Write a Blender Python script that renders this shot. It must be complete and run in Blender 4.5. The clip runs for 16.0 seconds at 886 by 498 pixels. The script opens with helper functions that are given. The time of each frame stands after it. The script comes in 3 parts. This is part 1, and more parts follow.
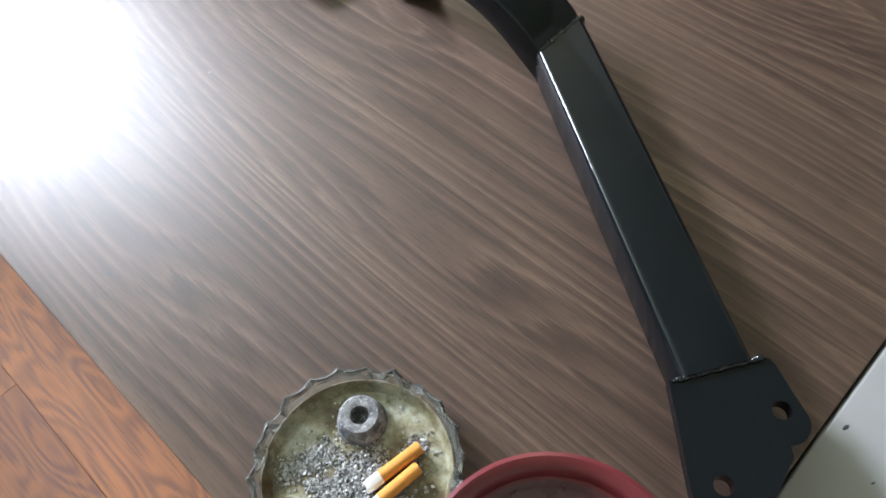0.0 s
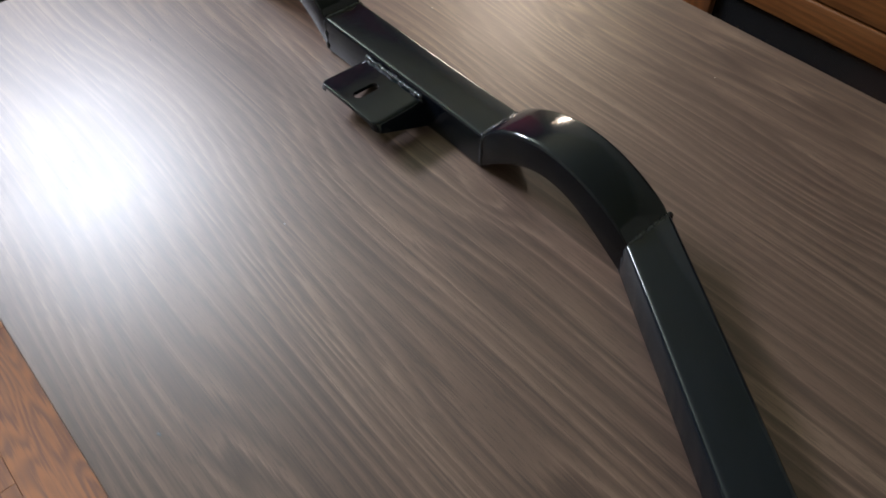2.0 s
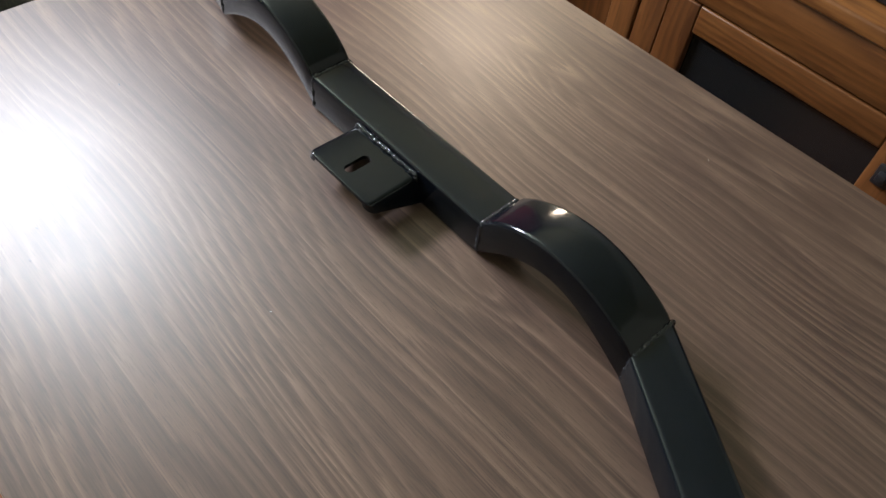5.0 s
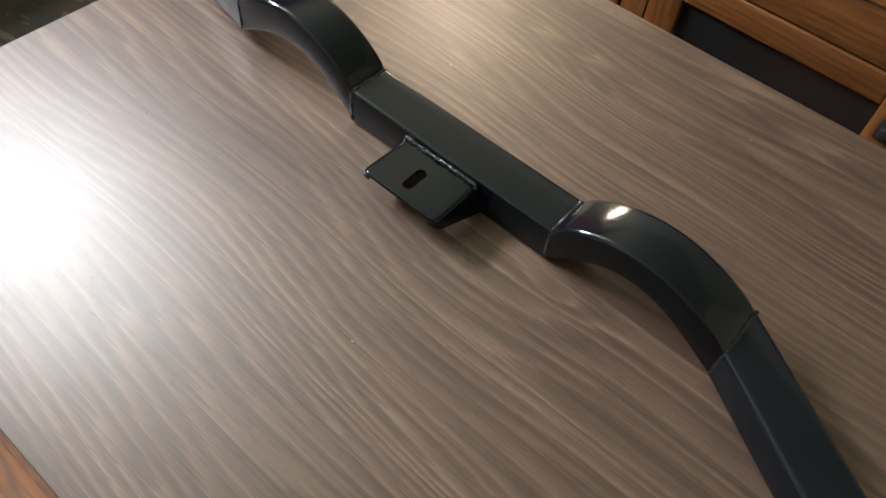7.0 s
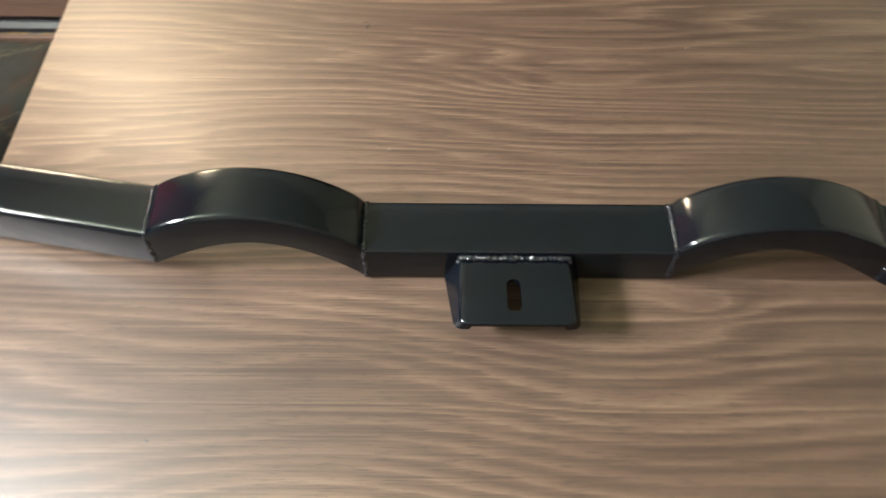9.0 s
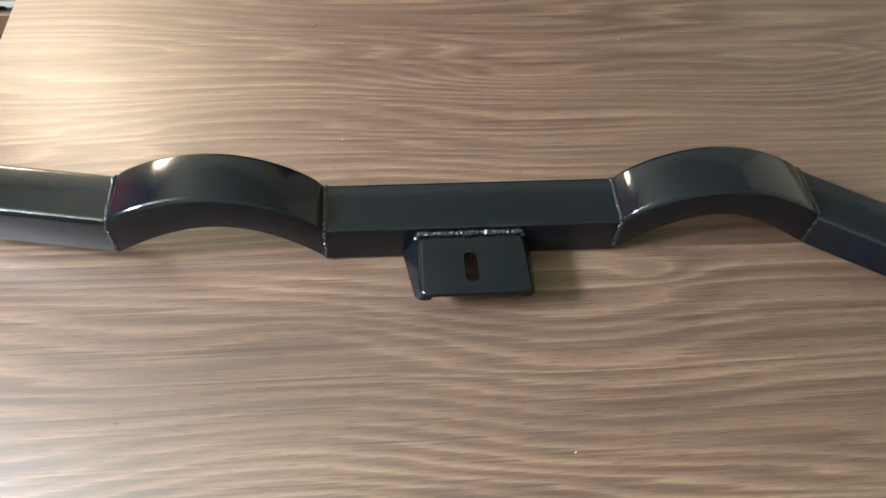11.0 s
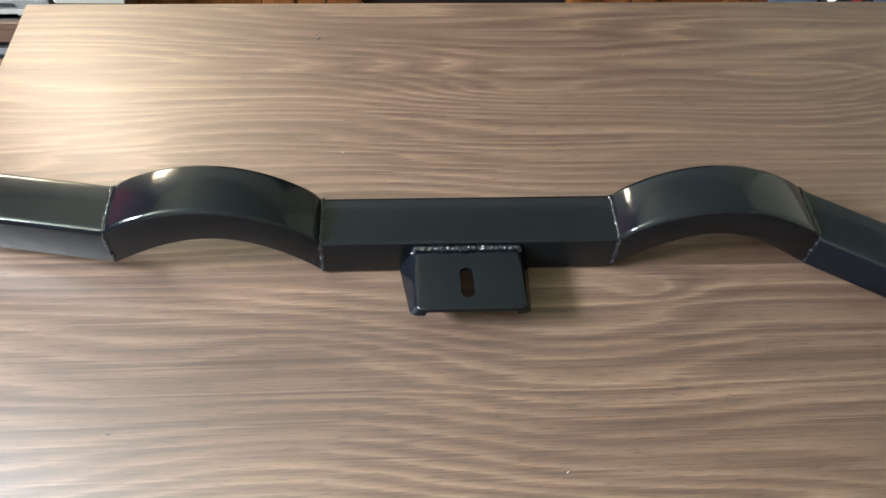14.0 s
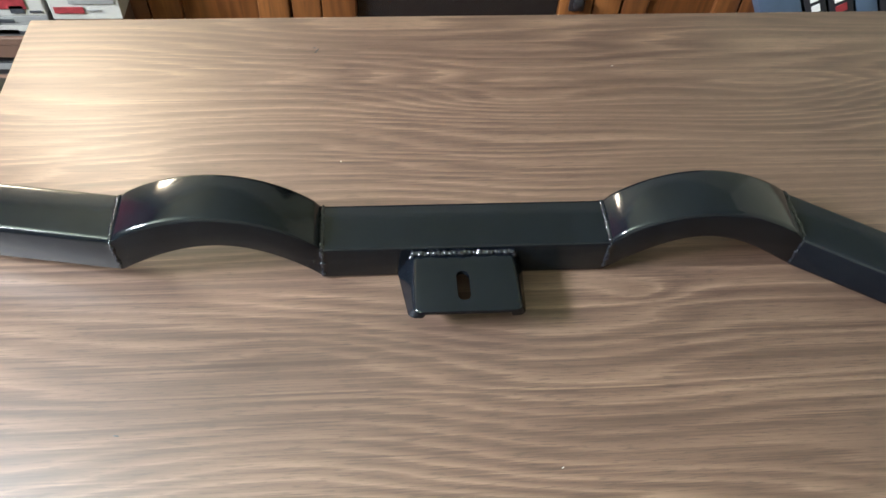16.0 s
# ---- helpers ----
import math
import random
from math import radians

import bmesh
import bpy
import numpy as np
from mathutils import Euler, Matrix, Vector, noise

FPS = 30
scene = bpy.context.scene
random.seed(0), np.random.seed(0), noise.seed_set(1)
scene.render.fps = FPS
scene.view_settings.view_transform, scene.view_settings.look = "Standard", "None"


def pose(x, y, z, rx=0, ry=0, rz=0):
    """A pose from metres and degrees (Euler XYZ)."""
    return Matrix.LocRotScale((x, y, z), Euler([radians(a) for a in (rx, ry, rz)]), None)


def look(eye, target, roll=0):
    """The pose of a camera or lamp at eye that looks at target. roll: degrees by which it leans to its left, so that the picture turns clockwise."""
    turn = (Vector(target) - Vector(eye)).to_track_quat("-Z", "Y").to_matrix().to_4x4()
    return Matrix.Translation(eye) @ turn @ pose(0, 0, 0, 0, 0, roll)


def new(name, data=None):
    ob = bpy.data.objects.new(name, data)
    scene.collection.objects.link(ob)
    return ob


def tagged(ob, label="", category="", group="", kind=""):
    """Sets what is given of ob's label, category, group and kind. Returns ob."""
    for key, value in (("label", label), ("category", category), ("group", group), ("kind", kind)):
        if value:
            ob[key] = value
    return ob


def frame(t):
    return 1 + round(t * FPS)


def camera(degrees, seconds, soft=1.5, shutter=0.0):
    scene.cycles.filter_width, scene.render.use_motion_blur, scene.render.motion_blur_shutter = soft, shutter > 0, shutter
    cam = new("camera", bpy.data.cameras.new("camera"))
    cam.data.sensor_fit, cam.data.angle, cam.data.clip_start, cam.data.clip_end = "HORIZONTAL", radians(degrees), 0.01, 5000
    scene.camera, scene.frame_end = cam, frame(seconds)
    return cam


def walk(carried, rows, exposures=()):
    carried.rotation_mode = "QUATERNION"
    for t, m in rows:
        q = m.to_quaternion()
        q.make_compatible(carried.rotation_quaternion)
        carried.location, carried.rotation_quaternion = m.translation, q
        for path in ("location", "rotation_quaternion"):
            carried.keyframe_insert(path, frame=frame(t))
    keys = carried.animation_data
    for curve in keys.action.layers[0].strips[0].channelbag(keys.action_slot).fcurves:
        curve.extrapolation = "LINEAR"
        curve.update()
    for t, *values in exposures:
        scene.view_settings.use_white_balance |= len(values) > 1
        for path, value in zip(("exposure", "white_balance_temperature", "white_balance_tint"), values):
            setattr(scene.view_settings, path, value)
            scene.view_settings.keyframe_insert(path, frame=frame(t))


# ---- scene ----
cam = camera(59.1, 16.0, shutter=0.5)
PATH = [
    (0, (0.505, -0.326, 0.429), (-0.303, 0.366, -1.265), -6.8),
    (0.5, (0.517, -0.339, 0.434), (-0.346, 0.361, -1.228), -5.2),
    (1, (0.515, -0.329, 0.439), (-0.359, 0.436, -1.189), -4.2),
    (1.5, (0.471, -0.344, 0.445), (-0.422, 0.501, -1.133), 0.3),
    (2, (0.434, -0.319, 0.445), (-0.541, 0.508, -1.093), -0.9),
    (2.5, (0.401, -0.312, 0.468), (-0.5, 0.562, -1.089), 0.6),
    (3, (0.398, -0.314, 0.468), (-0.468, 0.577, -1.099), 1.6),
    (3.5, (0.397, -0.32, 0.47), (-0.419, 0.65, -1.077), 3.1),
    (4, (0.345, -0.317, 0.458), (-0.387, 0.694, -1.105), 4.0),
    (4.5, (0.297, -0.314, 0.462), (-0.42, 0.659, -1.131), 1.5),
    (5, (0.342, -0.3, 0.479), (-0.488, 0.623, -1.09), 7.3),
    (7.5, (0.2, -0.344, 0.485), (-0.424, 0.659, -1.129), 5.0),
    (8, (0.124, -0.325, 0.473), (-0.396, 0.7, -1.164), 1.2),
    (8.5, (0.03, -0.264, 0.463), (-0.346, 0.709, -1.244), -4.5),
    (9, (-0.053, -0.285, 0.468), (-0.037, 0.817, -1.201), 1.1),
    (9.5, (-0.101, -0.322, 0.469), (0.156, 0.825, -1.15), 6.1),
    (12, (-0.048, -0.326, 0.465), (0.075, 0.82, -1.169), 4.2),
    (12.5, (-0.049, -0.317, 0.469), (0.095, 0.821, -1.169), 5.2),
    (13, (-0.055, -0.321, 0.466), (0.098, 0.852, -1.147), 5.9),
    (13.5, (-0.047, -0.323, 0.469), (0.102, 0.846, -1.147), 4.4),
    (14, (-0.055, -0.322, 0.468), (0.083, 0.852, -1.145), 4.4),
    (14.5, (-0.056, -0.322, 0.469), (0.093, 0.854, -1.141), 4.6),
    (15, (-0.058, -0.324, 0.469), (0.076, 0.858, -1.139), 4.1),
    (15.5, (-0.055, -0.33, 0.475), (0.086, 0.847, -1.136), 4.0),
    (16, (-0.058, -0.336, 0.479), (0.095, 0.861, -1.117), 4.3),
]
# the phone's own exposure and white balance drift along the shot
EXPOSURES = [(0.0, -0.14, 6050, 17), (1.0, -0.40, 6100, 17), (2.5, -0.80, 6250, 17), (3.5, -0.60, 6300, 17), (4.25, -0.36, 6330, 16), (5.0, -0.52, 6400, 16), (7.5, -0.36, 6800, 14), (8.5, -0.10, 7000, 13), (9.0, 0.18, 7000, 12), (10.5, 0.37, 6600, 11), (12.0, 0.43, 6380, 11), (16.0, 0.41, 6360, 11)]
walk(cam, [(t, look(eye, target, roll)) for t, eye, target, roll in PATH], EXPOSURES)

# ---- light ----
world = bpy.data.worlds.new("room_world")
world.use_nodes = True
scene.world = world
wn = world.node_tree
sky = wn.nodes.new("ShaderNodeTexSky")
sky.sky_type, sky.sun_disc = "NISHITA", False
sky.sun_elevation, sky.sun_rotation = radians(35), radians(200)
wn.links.new(sky.outputs["Color"], wn.nodes["Background"].inputs["Color"])
wn.nodes["Background"].inputs["Strength"].default_value = 0.1

FLOOR_Z = -0.74
ROOM = (-2.05, 2.0, -1.9, 1.7, 1.70)      # x0, x1, y0, y1, ceiling height above the tabletop


def area_lamp(name, at, towards, w, h, watts, colour):
    d = bpy.data.lights.new(name, "AREA")
    d.shape, d.size, d.size_y, d.energy, d.color = "RECTANGLE", w, h, watts, colour
    ob = new(name, d)
    ob.matrix_world = look(at, towards)
    return ob


WINDOW = (-0.80, 0.07, 1.15, 1.55)        # y0, y1, z0, z1 of the window in the west wall
area_lamp("window_daylight", (ROOM[0] - 0.02, -0.365, 1.35), (0, -0.365, 1.35), 0.84, 0.38, 252, (0.86, 0.93, 1.0))
bulb_light = bpy.data.lights.new("bulb_light", "POINT")
bulb_light.energy, bulb_light.color, bulb_light.shadow_soft_size = 66, (1.0, 0.86, 0.68), 0.14
LAMP = (-1.10, 1.38, 0.73)
new("bulb_light", bulb_light).location = LAMP


# ---- materials ----
def material(name, rough=0.5, metal=0.0, spec=0.5):
    m = bpy.data.materials.new(name)
    m.use_nodes = True
    b = m.node_tree.nodes["Principled BSDF"]
    b.inputs["Roughness"].default_value = rough
    b.inputs["Metallic"].default_value = metal
    b.inputs["Specular IOR Level"].default_value = spec
    return m, m.node_tree, b


def node(nt, kind, **sets):
    n = nt.nodes.new(kind)
    for k, v in sets.items():
        n.inputs[k].default_value = v
    return n


def coords(nt, scale=(1, 1, 1), rot=(0, 0, 0), space="Object"):
    tc = nt.nodes.new("ShaderNodeTexCoord")
    mp = node(nt, "ShaderNodeMapping", Scale=scale, Rotation=rot)
    nt.links.new(tc.outputs[space], mp.inputs["Vector"])
    return mp.outputs["Vector"]


def noise_tex(nt, vec, scale, detail=4.0, rough=0.55, dist=0.0):
    n = node(nt, "ShaderNodeTexNoise", Scale=scale, Detail=detail, Roughness=rough, Distortion=dist)
    nt.links.new(vec, n.inputs["Vector"])
    return n.outputs["Fac"]


def ramp(nt, fac, stops):
    r = nt.nodes.new("ShaderNodeValToRGB")
    e = r.color_ramp.elements
    e[0].position, e[0].color = stops[0][0], (*stops[0][1], 1)
    e[1].position, e[1].color = stops[-1][0], (*stops[-1][1], 1)
    for p, c in stops[1:-1]:
        e.new(p).color = (*c, 1)
    nt.links.new(fac, r.inputs["Fac"])
    return r.outputs["Color"]


def mix(nt, fac, a, b, blend="MIX"):
    n = nt.nodes.new("ShaderNodeMix")
    n.data_type, n.blend_type = "RGBA", blend
    for sock, v in ((n.inputs[0], fac), (n.inputs[6], a), (n.inputs[7], b)):
        if isinstance(v, (int, float)):
            sock.default_value = v
        elif isinstance(v, tuple):
            sock.default_value = (*v, 1)
        else:
            nt.links.new(v, sock)
    return n.outputs[2]


def bump(nt, b, fac, strength, distance=0.001):
    n = node(nt, "ShaderNodeBump", Strength=strength, Distance=distance)
    nt.links.new(fac, n.inputs["Height"])
    nt.links.new(n.outputs["Normal"], b.inputs["Normal"])


def vary(nt, b, fac, lo, hi):
    n = nt.nodes.new("ShaderNodeMapRange")
    n.inputs["To Min"].default_value, n.inputs["To Max"].default_value = lo, hi
    nt.links.new(fac, n.inputs["Value"])
    nt.links.new(n.outputs["Result"], b.inputs["Roughness"])


def math_node(nt, op, a, b):
    n = nt.nodes.new("ShaderNodeMath")
    n.operation = op
    for sock, v in ((n.inputs[0], a), (n.inputs[1], b)):
        if isinstance(v, (int, float)):
            sock.default_value = v
        else:
            nt.links.new(v, sock)
    return n.outputs[0]


def scaled(nt, vec, s):
    mp = node(nt, "ShaderNodeMapping", Scale=s)
    nt.links.new(vec, mp.inputs["Vector"])
    return mp.outputs["Vector"]


def swell(nt, sep, x, y, sx, sy, amount):
    """A smooth hill on the table, which opens the grain into a long pointed eye round (x, y)."""
    u = math_node(nt, "DIVIDE", math_node(nt, "SUBTRACT", sep.outputs["X"], x), sx)
    v = math_node(nt, "DIVIDE", math_node(nt, "SUBTRACT", sep.outputs["Y"], y), sy)
    q = math_node(nt, "ADD", math_node(nt, "MULTIPLY", u, u), math_node(nt, "MULTIPLY", v, v))
    return math_node(nt, "DIVIDE", amount, math_node(nt, "ADD", q, 1.0))


def walnut_laminate():
    """Plain-sawn walnut print: growth rings as contour lines of a warped field, each fading to a sharp dark edge, with streaks and pores along x."""
    m, nt, b = material("walnut_laminate", 0.42, 0.0, 0.5)
    v = coords(nt)
    sep = nt.nodes.new("ShaderNodeSeparateXYZ")
    nt.links.new(v, sep.inputs[0])
    wide = noise_tex(nt, scaled(nt, v, (1.5, 5.0, 1)), 1.3, 1.0, 0.4)
    wavy = noise_tex(nt, scaled(nt, v, (3.0, 14.0, 1)), 1.5, 1.0, 0.4)
    streak = noise_tex(nt, scaled(nt, v, (1.1, 120.0, 1)), 1.7, 6.0, 0.62)
    fine = noise_tex(nt, scaled(nt, v, (3.0, 420.0, 1)), 1.6, 4.0, 0.6)
    broad = noise_tex(nt, scaled(nt, v, (1.0, 11.0, 1)), 1.9, 3.0, 0.55)
    pore = noise_tex(nt, scaled(nt, v, (34.0, 520.0, 1)), 1.6, 3.0, 0.6)
    h = math_node(nt, "ADD", math_node(nt, "MULTIPLY", sep.outputs["Y"], 84.0), math_node(nt, "MULTIPLY", wide, 13.0))
    h = math_node(nt, "ADD", h, math_node(nt, "MULTIPLY", wavy, 0.6))
    uneven = noise_tex(nt, scaled(nt, v, (0.35, 26.0, 1)), 1.4, 2.0, 0.5)
    h = math_node(nt, "ADD", h, math_node(nt, "MULTIPLY", uneven, 3.4))
    for eye in ((0.06, 0.190, 0.11, 0.018, 3.4), (0.33, 0.205, 0.14, 0.030, 4.6), (0.133, -0.021, 0.030, 0.009, 1.5), (-0.12, -0.060, 0.09, 0.022, -2.6), (0.30, -0.165, 0.16, 0.030, 4.0)):
        h = math_node(nt, "ADD", h, swell(nt, sep, *eye))
    h = math_node(nt, "ADD", h, math_node(nt, "ADD", math_node(nt, "MULTIPLY", streak, 0.8), math_node(nt, "MULTIPLY", fine, 0.25)))
    saw = math_node(nt, "FRACT", h, 0.0)
    ring = ramp(nt, saw, [(0.0, (0.42, 0.42, 0.42)), (0.16, (0.92, 0.92, 0.92)), (0.36, (0.66, 0.66, 0.66)), (0.70, (0.22, 0.22, 0.22)), (1.0, (0.42, 0.42, 0.42))])
    depth = math_node(nt, "ADD", math_node(nt, "MULTIPLY", noise_tex(nt, scaled(nt, v, (2.4, 14.0, 1)), 1.5, 3.0), 0.68), -0.05)
    f = math_node(nt, "MULTIPLY", math_node(nt, "SUBTRACT", ring, 0.5), depth)
    f = math_node(nt, "ADD", f, math_node(nt, "MULTIPLY", math_node(nt, "SUBTRACT", streak, 0.5), 0.48))
    f = math_node(nt, "ADD", f, math_node(nt, "MULTIPLY", math_node(nt, "SUBTRACT", fine, 0.5), 0.36))
    f = math_node(nt, "ADD", f, math_node(nt, "MULTIPLY", math_node(nt, "SUBTRACT", broad, 0.5), 0.45))
    f = math_node(nt, "ADD", f, 0.5)
    col = ramp(nt, f, [(0.20, (0.034, 0.0192, 0.0142)), (0.40, (0.060, 0.0350, 0.0255)), (0.55, (0.092, 0.0560, 0.0395)), (0.80, (0.160, 0.1040, 0.0720))])
    col = mix(nt, ramp(nt, pore, [(0.36, (0.5, 0.5, 0.5)), (0.47, (0.0, 0.0, 0.0))]), col, (0.034, 0.0225, 0.018))
    nt.links.new(col, b.inputs["Base Color"])
    vary(nt, b, noise_tex(nt, v, 9, 4), 0.42, 0.50)
    bump(nt, b, pore, 0.10, 0.0004)
    return m


def oak(name, dark, light, rough=0.38, along="x", lines=70.0, arch=9.0):
    """Oak with arched grain along its length, shifted from piece to piece."""
    m, nt, b = material(name, rough)
    oi = nt.nodes.new("ShaderNodeObjectInfo")
    v = coords(nt, (1, 1, 1), (0, 0, 0) if along == "x" else (0, radians(90), 0))
    k = math_node(nt, "MULTIPLY", oi.outputs["Random"], 31.0)
    cc = nt.nodes.new("ShaderNodeCombineXYZ")
    nt.links.new(k, cc.inputs["X"])
    nt.links.new(math_node(nt, "MULTIPLY", k, 0.37), cc.inputs["Y"])
    add = nt.nodes.new("ShaderNodeVectorMath")
    nt.links.new(v, add.inputs[0])
    nt.links.new(cc.outputs[0], add.inputs[1])
    p = add.outputs[0]
    sep = nt.nodes.new("ShaderNodeSeparateXYZ")
    nt.links.new(p, sep.inputs[0])
    hill = noise_tex(nt, scaled(nt, p, (2.0, 10.0, 10.0)), 1.4, 1.0, 0.45)
    fine = noise_tex(nt, scaled(nt, p, (6.0, 120, 120)), 1.6, 5, 0.62)
    h = math_node(nt, "ADD", math_node(nt, "MULTIPLY", math_node(nt, "ADD", sep.outputs["Y"], sep.outputs["Z"]), lines), math_node(nt, "MULTIPLY", hill, arch))
    h = math_node(nt, "ADD", h, math_node(nt, "MULTIPLY", fine, 0.8))
    band = math_node(nt, "SINE", math_node(nt, "MULTIPLY", h, 6.283), 0.0)
    amp = math_node(nt, "MULTIPLY", noise_tex(nt, scaled(nt, p, (4, 16, 16)), 1.3, 2.0), 0.26)
    f = math_node(nt, "ADD", math_node(nt, "MULTIPLY", band, amp), fine)
    mid = tuple((x + y) / 2 for x, y in zip(dark, light))
    col = ramp(nt, f, [(0.30, dark), (0.48, mid), (0.68, light)])
    tint = ramp(nt, oi.outputs["Random"], [(0.0, (0.72, 0.66, 0.60)), (1.0, (1.15, 1.15, 1.12))])
    nt.links.new(mix(nt, 1.0, col, tint, "MULTIPLY"), b.inputs["Base Color"])
    vary(nt, b, fine, rough - 0.06, rough + 0.10)
    bump(nt, b, fine, 0.15, 0.0005)
    return m


def black_paint():
    m, nt, b = material("black_gloss_paint", 0.2, 0.0, 0.30)
    v = coords(nt)
    n1 = noise_tex(nt, v, 38, 3)
    n2 = noise_tex(nt, v, 420, 3)
    nt.links.new(ramp(nt, n1, [(0.3, (0.0022, 0.0032, 0.0050)), (0.7, (0.0034, 0.0048, 0.0074))]), b.inputs["Base Color"])
    vary(nt, b, noise_tex(nt, v, 55, 5), 0.09, 0.17)
    bump(nt, b, math_node(nt, "ADD", math_node(nt, "MULTIPLY", n1, 1.4), math_node(nt, "MULTIPLY", n2, 0.06)), 0.30, 0.0006)
    return m


def plain(name, colour, rough=0.5, metal=0.0, var=0.15, scale=40.0, bumps=0.1, coat=0.0):
    m, nt, b = material(name, rough, metal)
    v = coords(nt)
    f = noise_tex(nt, v, scale, 5, 0.6)
    g = noise_tex(nt, v, scale * 0.12, 3, 0.5)
    f2 = math_node(nt, "MULTIPLY", math_node(nt, "ADD", f, g), 0.5)
    lo = tuple(c * (1 - var) for c in colour)
    hi = tuple(min(1, c * (1 + var)) for c in colour)
    nt.links.new(ramp(nt, f2, [(0.3, lo), (0.7, hi)]), b.inputs["Base Color"])
    vary(nt, b, f, max(0.02, rough - 0.06), min(1, rough + 0.08))
    b.inputs["Coat Weight"].default_value = coat
    if bumps:
        bump(nt, b, f, bumps, 0.0006)
    return m


def ashtray_glass():
    m, nt, b = material("clear_grey_green_glass", 0.04)
    b.inputs["Base Color"].default_value = (0.90, 0.93, 0.91, 1)
    b.inputs["Transmission Weight"].default_value = 0.95
    b.inputs["IOR"].default_value = 1.46
    return m


def stained_glass_floor():
    m, nt, b = material("ash_stained_glass", 0.35)
    v = coords(nt)
    f = noise_tex(nt, v, 130, 6, 0.65)
    g = noise_tex(nt, v, 34, 6, 0.68)
    col = ramp(nt, g, [(0.36, (0.075, 0.050, 0.020)), (0.44, (0.165, 0.138, 0.075)), (0.51, (0.270, 0.255, 0.170)), (0.62, (0.43, 0.44, 0.37))])
    col = mix(nt, ramp(nt, f, [(0.52, (0, 0, 0)), (0.68, (0.85, 0.85, 0.85))]), col, (0.10, 0.075, 0.035))
    nt.links.new(col, b.inputs["Base Color"])
    bump(nt, b, f, 0.3, 0.001)
    return m


def ash_grey():
    m, nt, b = material("cigarette_ash", 1.0, 0, 0.0)
    geo = nt.nodes.new("ShaderNodeNewGeometry")
    f = noise_tex(nt, coords(nt), 500, 4, 0.7)
    col = ramp(nt, geo.outputs["Random Per Island"], [(0.0, (0.05, 0.048, 0.044)), (0.16, (0.24, 0.24, 0.238)), (0.60, (0.46, 0.46, 0.455)), (1.0, (0.74, 0.73, 0.71))])
    nt.links.new(mix(nt, 0.35, col, ramp(nt, f, [(0.35, (0.06, 0.06, 0.06)), (0.7, (0.6, 0.6, 0.6))])), b.inputs["Base Color"])
    bump(nt, b, f, 0.5, 0.001)
    return m


def camouflage():
    m, nt, b = material("camouflage_cloth", 0.85, 0, 0.15)
    v = coords(nt)
    a = noise_tex(nt, scaled(nt, v, (1, 1, 1)), 9, 3, 0.55, 0.8)
    c = noise_tex(nt, scaled(nt, v, (1.0, 3.4, 1)), 10, 4, 0.6, 1.6)
    d = noise_tex(nt, scaled(nt, v, (1.0, 1.4, 1)), 34, 5, 0.65, 1.0)
    col = ramp(nt, a, [(0.38, (0.010, 0.010, 0.009)), (0.47, (0.010, 0.008, 0.006)), (0.54, (0.020, 0.011, 0.007)), (0.62, (0.009, 0.010, 0.007))])
    col = mix(nt, ramp(nt, c, [(0.56, (0, 0, 0)), (0.61, (1, 1, 1))]), col, (0.045, 0.036, 0.022))
    col = mix(nt, ramp(nt, d, [(0.50, (0, 0, 0)), (0.56, (0.9, 0.9, 0.9))]), col, (0.012, 0.012, 0.011))
    nt.links.new(col, b.inputs["Base Color"])
    bump(nt, b, noise_tex(nt, v, 700, 2), 0.3, 0.0008)
    return m


WALNUT = walnut_laminate()
PAINT = black_paint()
WELD = plain("painted_weld", (0.005, 0.006, 0.010), 0.05, 0.0, 0.3, 380, 0.7)
OAK_FLOOR = oak("oak_plank", (0.105, 0.0320, 0.0075), (0.210, 0.073, 0.0160), 0.64, "x", 26.0, 13.0)
OAK_H = oak("orange_oak_rail", (0.098, 0.035, 0.0105), (0.180, 0.072, 0.021), 0.33, "x", 45.0, 6.0)
OAK_V = oak("orange_oak_stile", (0.082, 0.028, 0.0085), (0.142, 0.053, 0.0155), 0.33, "z", 45.0, 6.0)
SMOKED = plain("black_smoked_panel", (0.008, 0.009, 0.010), 0.12, 0, 0.1, 20, 0.02)
BLACK_METAL = plain("black_metal", (0.012, 0.012, 0.014), 0.35, 0, 0.2, 80)
EDGE = plain("dark_edge_band", (0.06, 0.04, 0.028), 0.4, 0, 0.2, 60)
WHITE_ENAMEL = plain("white_enamel", (0.225, 0.225, 0.225), 0.45, 0, 0.06, 25, 0.08)
GLASS = ashtray_glass()
STAINED = stained_glass_floor()
ASH = ash_grey()
def ash_cake():
    m, nt, b = material("ash_caked_glass", 0.9, 0, 0.2)
    v = coords(nt)
    f = noise_tex(nt, v, 420, 4, 0.6)
    g = noise_tex(nt, v, 130, 4, 0.6)
    col = ramp(nt, g, [(0.38, (0.075, 0.075, 0.080)), (0.52, (0.15, 0.15, 0.155)), (0.62, (0.24, 0.24, 0.245))])
    nt.links.new(mix(nt, ramp(nt, f, [(0.56, (0, 0, 0)), (0.66, (0.8, 0.8, 0.8))]), col, (0.42, 0.42, 0.41)), b.inputs["Base Color"])
    bump(nt, b, g, 0.8, 0.002)
    return m


